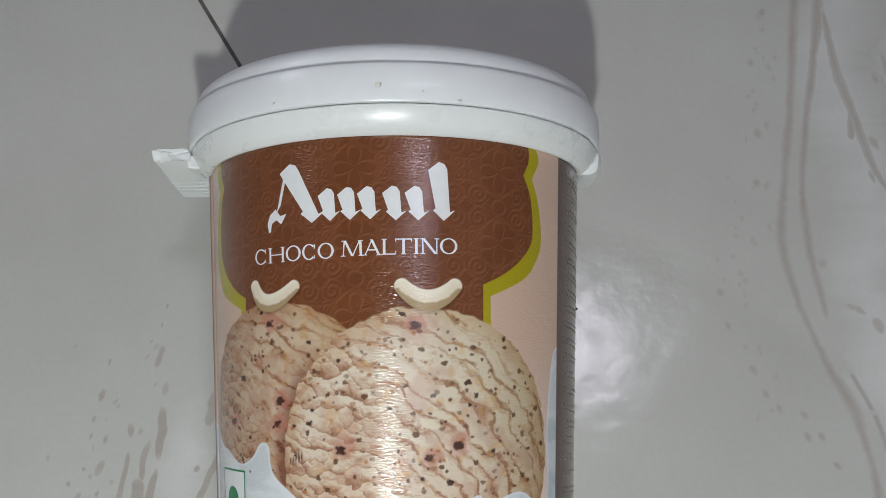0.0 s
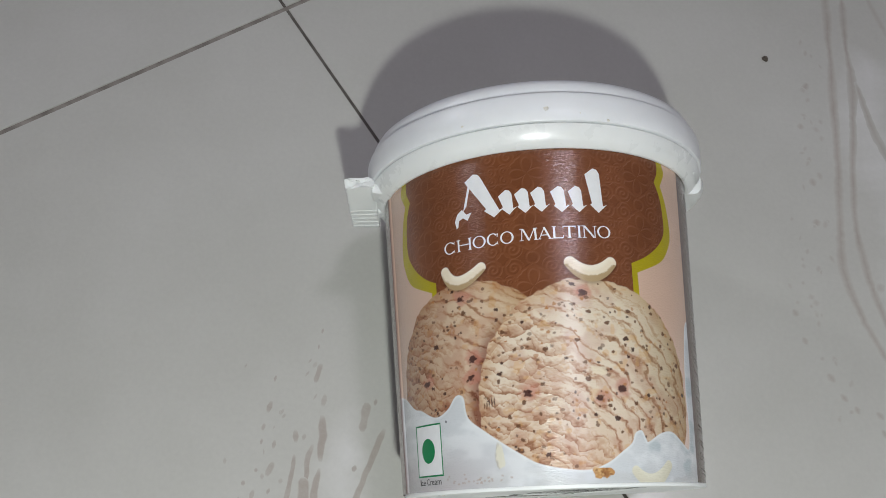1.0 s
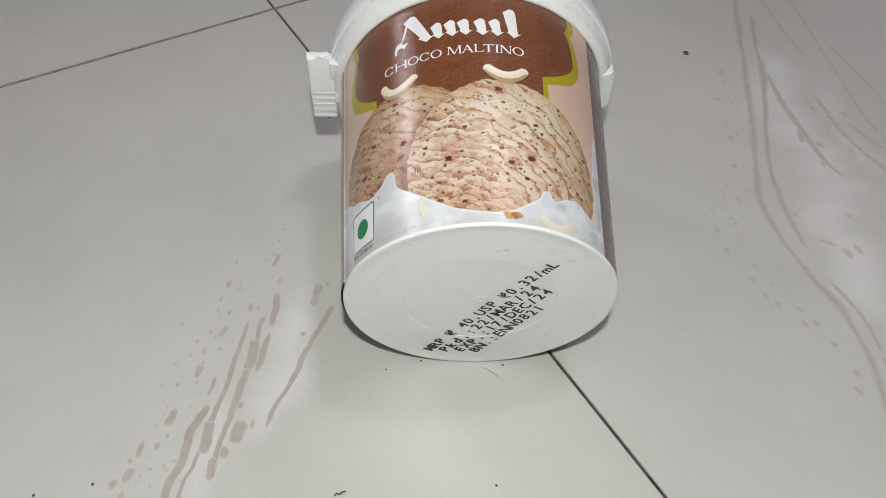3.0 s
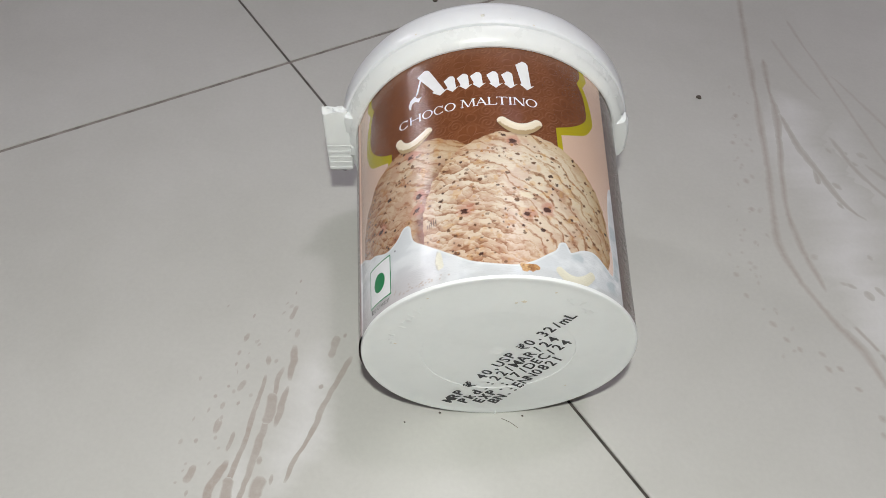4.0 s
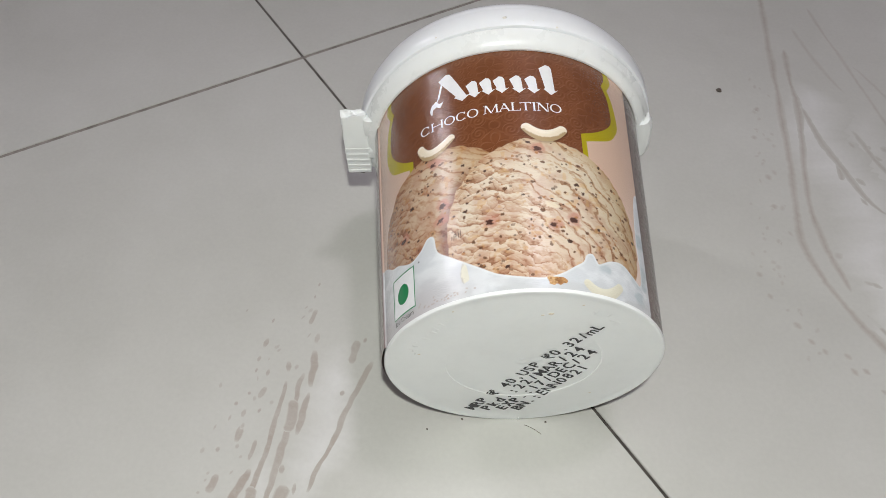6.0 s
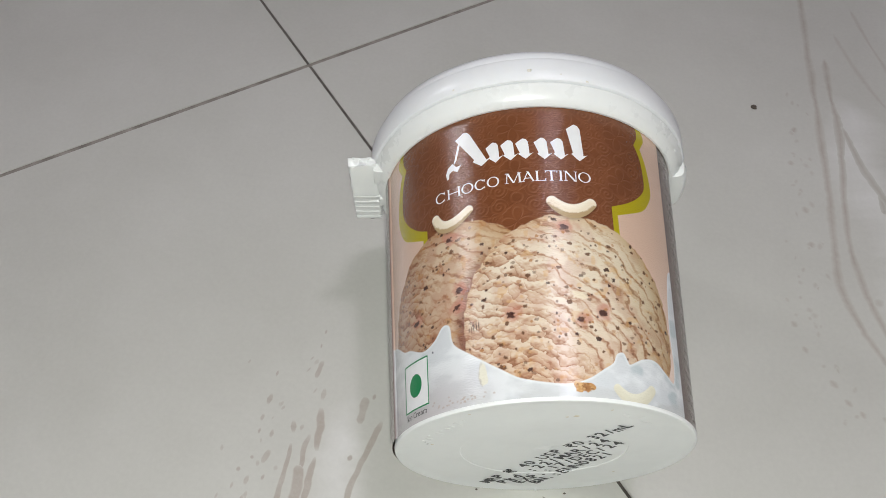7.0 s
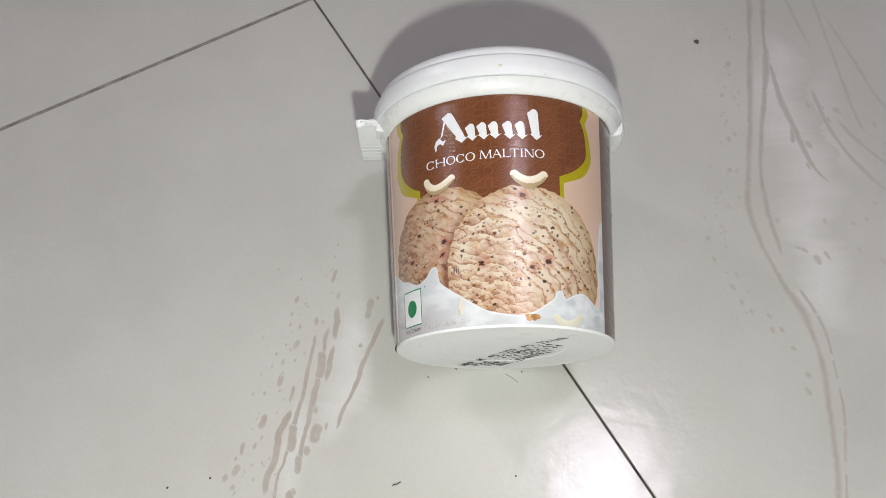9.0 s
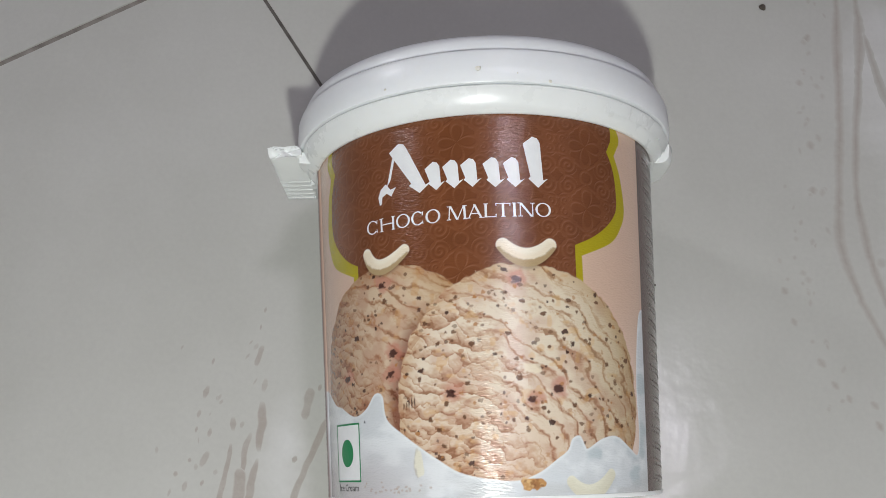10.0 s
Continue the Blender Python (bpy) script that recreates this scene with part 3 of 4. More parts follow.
orn = np.minimum(orn, np.where(cu < 2.4, np.abs(np.hypot(cu - 0.2, cs + 0.6) - 3.3), 9))
orn = orn * SWELL
raised = smooth_step(0.27, 0.10, orn)
slope = np.gradient(raised, axis=0) / 0.1 - 0.6 * np.gradient(raised, axis=1) / (0.2 * DEG)
brown = lay(np.ones(U.shape + (3,)) * np.array((0.175, 0.059, 0.021)), (0.225, 0.080, 0.033), raised * 0.4)
# lit and shaded flanks of the embossed scrolls, painted into the brown
brown = lay(brown, (0.31, 0.135, 0.070), np.clip(slope * 0.07, 0, 0.5))
brown = lay(brown, (0.105, 0.030, 0.010), np.clip(-slope * 0.06, 0, 0.4))
brown *= (0.88 + 0.24 * layered(U / 3, S / 3, 11))[..., None]
art = art + (brown - art) * brown_in[..., None]


def terrace(q):
    """Overlapping soft steps: dark under each lip, brightest on its crest, falling off behind it."""
    f = q - np.floor(q)
    return smooth_step(-0.02, 0.42, f) * (1 - 0.45 * smooth_step(0.46, 0.95, f)) * (1 - 0.75 * smooth_step(0.90, 1.0, f))


def scales(x, y, seed):
    """Jittered cells: how high a point lies in its cell, and how near the cell's rim it is."""
    xi, yi = np.floor(x).astype(np.int64), np.floor(y).astype(np.int64)
    near, second, high = np.full(x.shape, 9.0), np.full(x.shape, 9.0), np.zeros(x.shape)
    for i in (-1, 0, 1):
        for j in (-1, 0, 1):
            h = ((xi + i) * 374761393 + (yi + j) * 668265263 + seed * 974711) & 0x7FFFFFFF
            h = ((h ^ (h >> 13)) * 1274126177) & 0x7FFFFFFF
            px, py = xi + i + ((h >> 3) & 0xFFF) / 4095.0, yi + j + ((h >> 15) & 0xFFF) / 4095.0
            d = np.hypot(x - px, y - py)
            closer = d < near
            second = np.where(closer, near, np.minimum(second, d))
            high = np.where(closer, y - py, high)
            near = np.where(closer, d, near)
    return high, second - near


def scoop(art, ct, cs0, radius, pivot, seed, lean):
    x, y = U - ct * DEG, S - cs0
    d = np.hypot(x, y)
    rim = radius + 0.9 * (layered(U / 1.7, S / 1.7, seed + 40, 3) - 0.5)
    mask = smooth_step(0.12, -0.12, d - rim)
    wu = U + 2.2 * (layered(U / 4, S / 4, seed + 1, 2) - 0.5)
    ws = S + 2.2 * (layered(U / 4, S / 4, seed + 2, 2) - 0.5)
    rho, arc = np.hypot(wu - pivot[0], ws - pivot[1]), np.arctan2(ws - pivot[1], wu - pivot[0]) * 22
    # scraped ridges that run round the pivot on one side, small torn flakes on the other, all lit from above
    lumps = layered(wu / 1.5, ws / 1.1, seed + 4, 4)
    fine = layered(U / 0.75, S / 0.60, seed + 6, 2)
    right = smooth_step(-7, 5, x + 0.45 * y)
    flow = layered(arc / 7.0, rho / 6.0, seed + 3, 2) - 0.5
    lobes = layered(arc / 2.1, rho / 1.9, seed + 5, 2) - 0.5
    wide = terrace(rho / 2.40 + 1.0 * flow + 0.85 * lobes + 0.30 * (fine - 0.5))
    wide = 0.60 + (wide - 0.60) * (0.35 + 0.80 * smooth_step(0.28, 0.58, layered(arc / 3.4, rho / 2.4, seed + 9, 2)))
    jit = 0.50 * (fine - 0.5)
    up_a, rim_a = scales(wu / 2.1 + jit, (ws + 0.35 * wu) / 1.50 + jit, seed + 21)
    up_b, rim_b = scales(arc / 3.0 + jit, rho / 1.75 + 0.8 * flow + jit, seed + 22)
    flake = (0.58 + 0.75 * up_a - 0.30 * smooth_step(0.40, 0.0, rim_a) * smooth_step(0.15, -0.30, up_a)) * (1 - right)
    flake += (0.58 + 0.75 * up_b - 0.30 * smooth_step(0.40, 0.0, rim_b) * smooth_step(0.15, -0.30, up_b)) * right
    gs, gu = np.gradient(lumps, 0.1, axis=0), np.gradient(lumps, axis=1) / (0.2 * DEG)
    relief = np.clip(0.5 - 0.42 * (0.8 * gs + 0.4 * gu), 0, 1)
    patch = layered(U / 2.6, S / 2.2, seed + 12, 3) - 0.5
    tone = (0.27 + 0.55 * right) * wide + (0.70 - 0.40 * right) * flake + 0.02 + 0.50 * (relief - 0.5) + 0.25 * (fine - 0.5) + 0.35 * patch
    tone = np.clip(0.5 + (1.15 + 0.40 * right) * (tone - 0.515), 0, 1)
    col = lay(np.ones(U.shape + (3,)) * np.array((0.370, 0.200, 0.120)), (0.540, 0.345, 0.235), smooth_step(0.0, 0.24, tone))
    col = lay(col, (0.670, 0.500, 0.360), smooth_step(0.20, 0.50, tone))
    col = lay(col, (0.815, 0.710, 0.570), smooth_step(0.46, 0.86, tone))
    col = lay(col, (0.700, 0.640, 0.380), smooth_step(0.2, 1.0, (x + y) / radius) * 0.16)
    rosy = smooth_step(0.52, 0.74, layered(U / 3.2, S / 3.2, seed + 8, 3))
    col = lay(col, (0.55, 0.31, 0.22), rosy * 0.38)
    amber = smooth_step(0.66, 0.80, layered(U / 1.4, S / 1.2, seed + 15, 2))
    col = lay(col, (0.72, 0.42, 0.14), amber * 0.35)
    # darker to the right, foot and rim: printed shading, deepened for the torch's fall-off
    col = lay(col, col * np.array((0.74, 0.66, 0.53)), smooth_step(0.15, 1.0, x / radius) * 0.9)
    col = col * 0.93
    ball = np.clip((x * lean[0] + y * lean[1]) / radius * 0.5 + 0.5, 0, 1)
    col = lay(col, col * np.array((0.76, 0.57, 0.45)), smooth_step(0.62, 0.0, ball) * 0.9)
    col = lay(col, col * np.array((0.80, 0.66, 0.50)), smooth_step(0.82, 1.0, d / radius) * 0.75)
    return art + (col - art) * mask[..., None], mask


art, small_in = scoop(art, -36, 16.0, 17.5, (-30.0, -2.0), 100, (-0.1, 1.0))
art = lay(art, art * np.array((0.86, 0.76, 0.68)), small_in)
# small scoop's left side: printed shading and weaker torch light, both in the colour
art = lay(art, art * np.array((0.72, 0.60, 0.52)), small_in * smooth_step(-17, -31, U) * 0.9)
art = lay(art, art * np.array((0.36, 0.19, 0.18)), smooth_step(2.8, -0.2, np.hypot(U - 7.2 * DEG, S - 12.7) - 19.6) * small_in * smooth_step(29, 22, S) * 0.85)
art, big_in = scoop(art, 7.2, 12.7, 19.6, (-15.0, -9.0), 200, (0.1, 1.0))
in_scoops = np.maximum(small_in, big_in)

# cocoa specks, and the larger dark pieces with a rosy halo
speck_rng = np.random.RandomState(5)


def dab(art, theta, s, rx, ry, colour, seed, strength=0.95, soft=0.10):
    i0, i1 = np.searchsorted(heights, (s - 3 * ry - 0.8, s + 3 * ry + 0.8))
    j0, j1 = np.searchsorted(columns, (theta - (3 * rx + 0.8) / DEG, theta + (3 * rx + 0.8) / DEG))
    u, v = U[i0:i1, j0:j1] - theta * DEG, S[i0:i1, j0:j1] - s
    d = np.hypot(u / rx, v / ry) + 0.85 * (lattice_noise(u * 1.1 / rx + 50, v * 1.1 / ry + 50, seed) - 0.5) + 0.5 * (lattice_noise(u * 2.7 / rx + 20, v * 2.7 / ry + 20, seed + 7) - 0.5)
    art[i0:i1, j0:j1] = lay(art[i0:i1, j0:j1], colour, smooth_step(1 + soft / rx, 1 - soft / rx, d) * strength)


DARK, COCOA, ROSE = (0.045, 0.016, 0.014), (0.135, 0.062, 0.032), (0.50, 0.20, 0.14)
LARGE = ((-37.4, 30.7), (-55.2, 17.8), (-15.5, 14.3), (16.2, 14.6), (4.5, 30.0), (-35.2, 17.5), (-33.9, 20.6), (8.2, 13.3))
for k, (t, s) in enumerate(LARGE):
    dab(art, t + 0.6, s + 0.2, 1.5, 1.25, ROSE, 300 + k, 0.65, 0.7)
    dab(art, t, s, 0.72, 0.50, DARK, 320 + k, 0.92, 0.2)
MIDDLE = ((-40.4, 32.2), (-36.6, 28.3), (-24.5, 28.1), (-21.6, 27.0), (-13.1, 27.7), (-15.9, 25.6), (-43.3, 26.0), (-40.3, 24.5), (-55.6, 25.2), (-49.2, 23.5), (-16.4, 22.9), (-18.9, 21.3), (-22.8, 21.0), (-8.9, 21.1), (-27.7, 33.4), (1.3, 31.4),
          (6.0, 26.9), (20.4, 27.1), (30.0, 28.2), (23.2, 25.5), (12.4, 25.1), (1.7, 22.4), (19.1, 22.6), (18.7, 21.6), (21.5, 20.9), (27.5, 21.7))
MIDDLE_LOW = ((33.9, 21.9), (35.7, 24.0), (42.5, 23.9), (30.3, 27.1), (33.9, 29.0), (36.2, 28.0), (14.0, 20.5), (-24.6, 17.7), (-25.1, 16.6), (-17.0, 12.9), (-22.0, 11.0), (-19.4, 9.5), (-14.3, 8.5), (-17.9, 7.3), (-18.9, 5.8), (-10.1, 4.9),
              (-10.5, 15.7), (4.8, 16.3), (11.5, 12.1), (14.0, 10.2), (15.3, 8.1), (21.3, 12.5), (26.8, 13.8), (29.0, 15.0), (31.8, 13.3), (37.1, 10.4), (34.0, 9.1), (39.3, 13.8), (33.9, 18.3), (45.0, 14.3), (19.0, 18.4), (42.5, 19))
for k, (t, s) in enumerate(MIDDLE + MIDDLE_LOW):
    if in_scoops[np.searchsorted(heights, s), np.searchsorted(columns, t)] < 0.95:
        continue
    z = speck_rng.uniform(0.20, 0.38)
    dab(art, t, s, z * speck_rng.uniform(0.9, 1.5), z, DARK if speck_rng.rand() < 0.3 else COCOA, 400 + k, 0.92)
for k in range(420):
    t, s = speck_rng.uniform(-70, 47), speck_rng.uniform(3, 33)
    i, j = np.searchsorted(heights, s), np.searchsorted(columns, t)
    if in_scoops[i, j] > 0.9:
        z = speck_rng.uniform(0.11, 0.28)
        dab(art, t, s, z * speck_rng.uniform(0.8, 1.6), z, (DARK, COCOA, COCOA, (0.42, 0.19, 0.07))[speck_rng.randint(4)], 500 + k, speck_rng.uniform(0.5, 0.95), 0.07)
for k in range(5):
    dab(art, -30.6 + 0.9 * k, 13.0 + 0.12 * k, 0.13, 0.75 - 0.1 * abs(k - 3), DARK if k > 1 else COCOA, 900 + k, 0.85, 0.08)
dab(art, 8.6, 17.7, 1.1, 0.7, (0.80, 0.71, 0.54), 950, 0.75, 0.2)

# milk splash along the foot and up beside the dark band
MILK = curve([(-84, 17.6), (-73, 16.4), (-65, 14.2), (-60, 13.6), (-52, 12.1), (-46, 13.0), (-41.8, 15.0), (-38.6, 14.6), (-37.2, 11.4), (-31, 9), (-20, 5.5), (-12, 3.5), (1.4, 2.5), (9, 3.4), (15, 5.2), (18.6, 6.4), (20.2, 7.9), (22.8, 8.3), (24.4, 7.0), (25.6, 6.6), (31, 7.9), (37, 8.2), (43, 6.6), (47.2, 5.7), (48.6, 9), (47.9, 15), (49.2, 22), (51.5, 26.6), (56, 27.5)], 6)
MILK = [(t * DEG, s) for t, s in MILK] + [(60 * DEG, -2), (-90 * DEG, -2)]
milk_d = inside_outline(U, S, MILK)
milk = np.ones(U.shape + (3,)) * np.array((0.66, 0.69, 0.715))
fold = layered(U / 3.5, S / 2.0, 61, 3)
milk = lay(milk, (0.78, 0.81, 0.83), smooth_step(0.38, 0.75, fold))
milk = lay(milk, (0.50, 0.57, 0.60), smooth_step(0.48, 0.26, layered(U / 4.5, S / 3.0, 64, 3)) * smooth_step(4, 16, U) * 0.9)
milk = lay(milk, (0.53, 0.49, 0.50), smooth_step(-4, -26, U) * smooth_step(10, 1, S) * 0.8)
milk = lay(milk, (0.55, 0.56, 0.56), smooth_step(4.5, 0.5, S) * smooth_step(0.35, 0.6, layered(U / 5, S / 3, 67, 3)) * 0.6)
milk = lay(milk, (0.82, 0.85, 0.87), smooth_step(0.55, 0.10, milk_d) * 0.6)
art = art + (milk - art) * smooth_step(-0.08, 0.08, milk_d)[..., None]

# cashews on the scoops and in the milk, a brown crumb, a pale sliver
for k, (a, m, b, wd, tone) in enumerate((((-42.8, 35.8), (-39.4, 31.3), (-28.6, 35.4), 1.08, 1.0), ((1.2, 35.0), (8.0, 31.3), (15.3, 35.0), 1.24, 1.0), ((19.5, 2.2), (26, -1.2), (34, 3.0), 1.0, 0.9))):
    d, low = capsule_arc(U, S, *[(p[0] * DEG, p[1]) for p in (a, m, b)], wd)
    nut = lay(np.ones(U.shape + (3,)) * np.array((0.85, 0.75, 0.58)) * tone, (0.42, 0.30, 0.15), smooth_step(-0.16, -0.46, low + 0.20 * (layered(U / 0.5, S / 0.5, 77) - 0.5)) * (0.95 if k < 2 else 0.3))
    nut = lay(nut, (0.92, 0.85, 0.70), smooth_step(0.0, 0.8, low))
    if k == 2:
        nut = lay(nut, (0.70, 0.72, 0.60), np.full(U.shape, 0.6))
    art = lay(art, art * 0.55, smooth_step(-0.7, 0.0, d) * smooth_step(0.2, -0.8, low) * (0.8 if k < 2 else 0.15))
    art = art + (nut - art) * smooth_step(-0.08, 0.08, d)[..., None]
dab(art, 7.5, 2.1, 1.55, 1.05, (0.50, 0.27, 0.10), 960, 1, 0.15)
dab(art, 8.5, 1.8, 0.7, 0.5, (0.30, 0.13, 0.05), 961, 0.8, 0.3)
dab(art, 5.5, 2.5, 0.5, 0.35, (0.68, 0.45, 0.20), 962, 0.8, 0.3)
for k in range(14):
    dab(art, speck_rng.uniform(4.8, 10.2), speck_rng.uniform(1.4, 2.8), 0.22, 0.16, ((0.22, 0.09, 0.03), (0.66, 0.42, 0.18))[k % 2], 980 + k, 0.7, 0.12)
dab(art, -26.7, 5.1, 0.75, 1.65, (0.46, 0.42, 0.33), 965, 0.7, 0.2)
dab(art, -26.1, 5.3, 0.68, 1.5, (0.76, 0.74, 0.62), 963, 0.9, 0.15)
dab(art, -47.0, 11.2, 0.25, 0.2, (0.08, 0.08, 0.10), 964)
for k in range(26):
    dab(art, speck_rng.uniform(-48, -22), 1.2 + abs(speck_rng.normal(0, 0.5)), 0.22, 0.14, (0.45, 0.36, 0.30), 970 + k, 0.6)

# the dark side panel, and the plain back of the label, brown and slightly proud at its edge
band = smooth_step(53.3, 53.7, TH)
dark_side = np.ones(U.shape + (3,)) * np.array((0.085, 0.036, 0.026)) * (0.9 + 0.2 * layered(U / 2, S / 2, 71))[..., None]
art = art + (dark_side - art) * band[..., None]
back_brown = smooth_step(-76.2, -77.4, TH)
art = lay(art, (0.175, 0.115, 0.100), back_brown)
rows_n, cols_n = U.shape
ang = np.radians(TH)
rad = (BASE_R + TAPER * S + 0.42 * back_brown * smooth_step(-116, -94, TH)) / 1000
xyz = np.stack([rad * np.sin(ang), S / 1000, rad * np.cos(ang)], -1).reshape(-1, 3)
idx = np.arange(rows_n * cols_n).reshape(rows_n, cols_n)
quads = np.stack([idx[:-1, :-1], idx[:-1, 1:], idx[1:, 1:], idx[1:, :-1]], -1).reshape(-1, 4)
label_mesh = bpy.data.meshes.new("label")
label_mesh.vertices.add(len(xyz))
label_mesh.vertices.foreach_set("co", xyz.ravel())
label_mesh.loops.add(quads.size)
label_mesh.loops.foreach_set("vertex_index", quads.ravel().astype(np.int32))
label_mesh.polygons.add(len(quads))
label_mesh.polygons.foreach_set("loop_start", np.arange(0, quads.size, 4, dtype=np.int32))
label_mesh.polygons.foreach_set("loop_total", np.full(len(quads), 4, np.int32))
label_mesh.update(calc_edges=True)
label_mesh.shade_smooth()
rgba = np.concatenate([np.clip(art, 0, 1).reshape(-1, 3), np.ones((len(xyz), 1))], 1)
label_mesh.attributes.new("print", "FLOAT_COLOR", "POINT").data.foreach_set("color", rgba.ravel().astype(np.float32))
label_mesh.materials.append(mat_label)
label = new("label", label_mesh)
label.parent = tub
label["label"] = "glossy printed label with brown panel, two ice cream scoops and milk splash"


# ---- print laid on the label as thin film ----
def wrap(bm, lift):
    """Cut a flat shape (degrees, millimetres) into narrow strips and bend it round the tub."""
    lo, hi = min(v.co.x for v in bm.verts), max(v.co.x for v in bm.verts)
    x = math.floor(lo / 3) * 3 + 3
    while x < hi:
        bmesh.ops.bisect_plane(bm, geom=bm.verts[:] + bm.edges[:] + bm.faces[:], plane_co=(x, 0, 0), plane_no=(1, 0, 0))
        x += 3
    for v in bm.verts:
        v.co = on_label(v.co.x, v.co.y, lift + v.co.z)
    return bm


def polygon(bm, pts):
    bm.faces.new([bm.verts.new((x, y, 0)) for x, y in pts])
    return bm


def text_mesh(text, size, spacing=1.0, shear=0.0, bold=0.0):
    cu = bpy.data.curves.new("text", "FONT")
    cu.body, cu.size, cu.space_character, cu.shear, cu.offset = text, size, spacing, shear, bold
    cu.resolution_u = 3
    ob = new("text", cu)
    dg = bpy.context.evaluated_depsgraph_get()
    me = bpy.data.meshes.new_from_object(ob.evaluated_get(dg))
    bpy.data.objects.remove(ob)
    bm = bmesh.new()
    bm.from_mesh(me)
    bpy.data.meshes.remove(me)
    return bm


def fit_box(bm, x0, y0, x1, y1):
    xs, ys = [v.co.x for v in bm.verts], [v.co.y for v in bm.verts]
    for v in bm.verts:
        v.co.x = x0 + (v.co.x - min(xs)) / (max(xs) - min(xs)) * (x1 - x0)
        v.co.y = y0 + (v.co.y - min(ys)) / (max(ys) - min(ys)) * (y1 - y0)
    return bm


# the maker's mark: plain broad strokes with pointed ends
def stroke(bm, top, foot, width, nib=1.2):
    (x0, y0), (x1, y1) = top, foot
    w = width / DEG / 2
    polygon(bm, [(x0 - w * 1.5, y0 - nib * 0.75), (x0 - w * 0.1, y0), (x0 + w * 0.6, y0 - nib * 0.15), (x0 + w, y0 - nib * 0.6), (x1 + w, y1 + nib * 0.75), (x1 + w * 1.75, y1 + nib * 0.95), (x1 + w * 0.2, y1 - 0.05), (x1 - w * 1.2, y1 + nib * 0.85), (x1 - w * 0.9, y1 + nib * 1.05)])


def mark_stroke(bm):
    part("mark_stroke", wrap(bm, 0.025), mat_white, label, "", False)


def blade(top, foot, width, nib):
    bm = bmesh.new()
    stroke(bm, top, foot, width, nib)
    mark_stroke(bm)


blade((-29.0, 51.7), (-23.2, 43.6), 2.35, 1.5)
mark_stroke(polygon(bmesh.new(), [(-31.2, 50.2), (-30.2, 50.5), (-32.4, 46.3), (-33.8, 45.4)]))
mark_stroke(polygon(bmesh.new(), [(-36.7, 42.8), (-36.0, 42.9), (-35.6, 44.0), (-34.0, 44.4), (-32.3, 43.8), (-30.6, 45.1), (-32.6, 44.9), (-34.2, 45.9), (-36.2, 45.2), (-37.2, 44.0)]))
for x in (-17.9, -12.5, -7.2):
    blade((x - 0.3, 48.0), (x, 43.7), 1.78, 1.3)
for x in (-0.6, 5.2):
    blade((x - 0.4, 48.0), (x, 43.5), 1.78, 1.3)
blade((11.2, 51.2), (11.9, 43.5), 2.0, 1.5)


def ring_arc(bm, w, first, last, thick, thin, z):
    """The bowl of a round capital: an upright oval, heavy at its sides and fine at its top and foot."""
    n = 30
    outer, inner = [], []
    for k in range(n + 1):
        a = radians(first + (last - first) * k / n)
        outer.append((w / 2 + w / 2 * math.cos(a), CAP / 2 + (CAP / 2 + 0.03) * math.sin(a)))
        inner.append((w / 2 + (w / 2 - thick) * math.cos(a), CAP / 2 + (CAP / 2 + 0.03 - thin) * math.sin(a)))
    for k in range(n):
        bm.faces.new([bm.verts.new((*p, z)) for p in (outer[k], outer[k + 1], inner[k + 1], inner[k])])


CAP, BOLD, FINE = 2.05, 0.34, 0.16


def bar(bm, x0, y0, x1, y1, wide, z=0.0):
    """An upright or slanting stem of a given width, its ends cut level."""
    bm.faces.new([bm.verts.new((x, y, z)) for x, y in ((x0 - wide / 2, y0), (x0 + wide / 2, y0), (x1 + wide / 2, y1), (x1 - wide / 2, y1))])


def serif(bm, x, top, reach, z=0.006):
    y0, y1 = (CAP - 0.11, CAP) if top else (0, 0.11)
    bm.faces.new([bm.verts.new((*p, z)) for p in ((x - reach, y0), (x + reach, y0), (x + reach, y1), (x - reach, y1))])


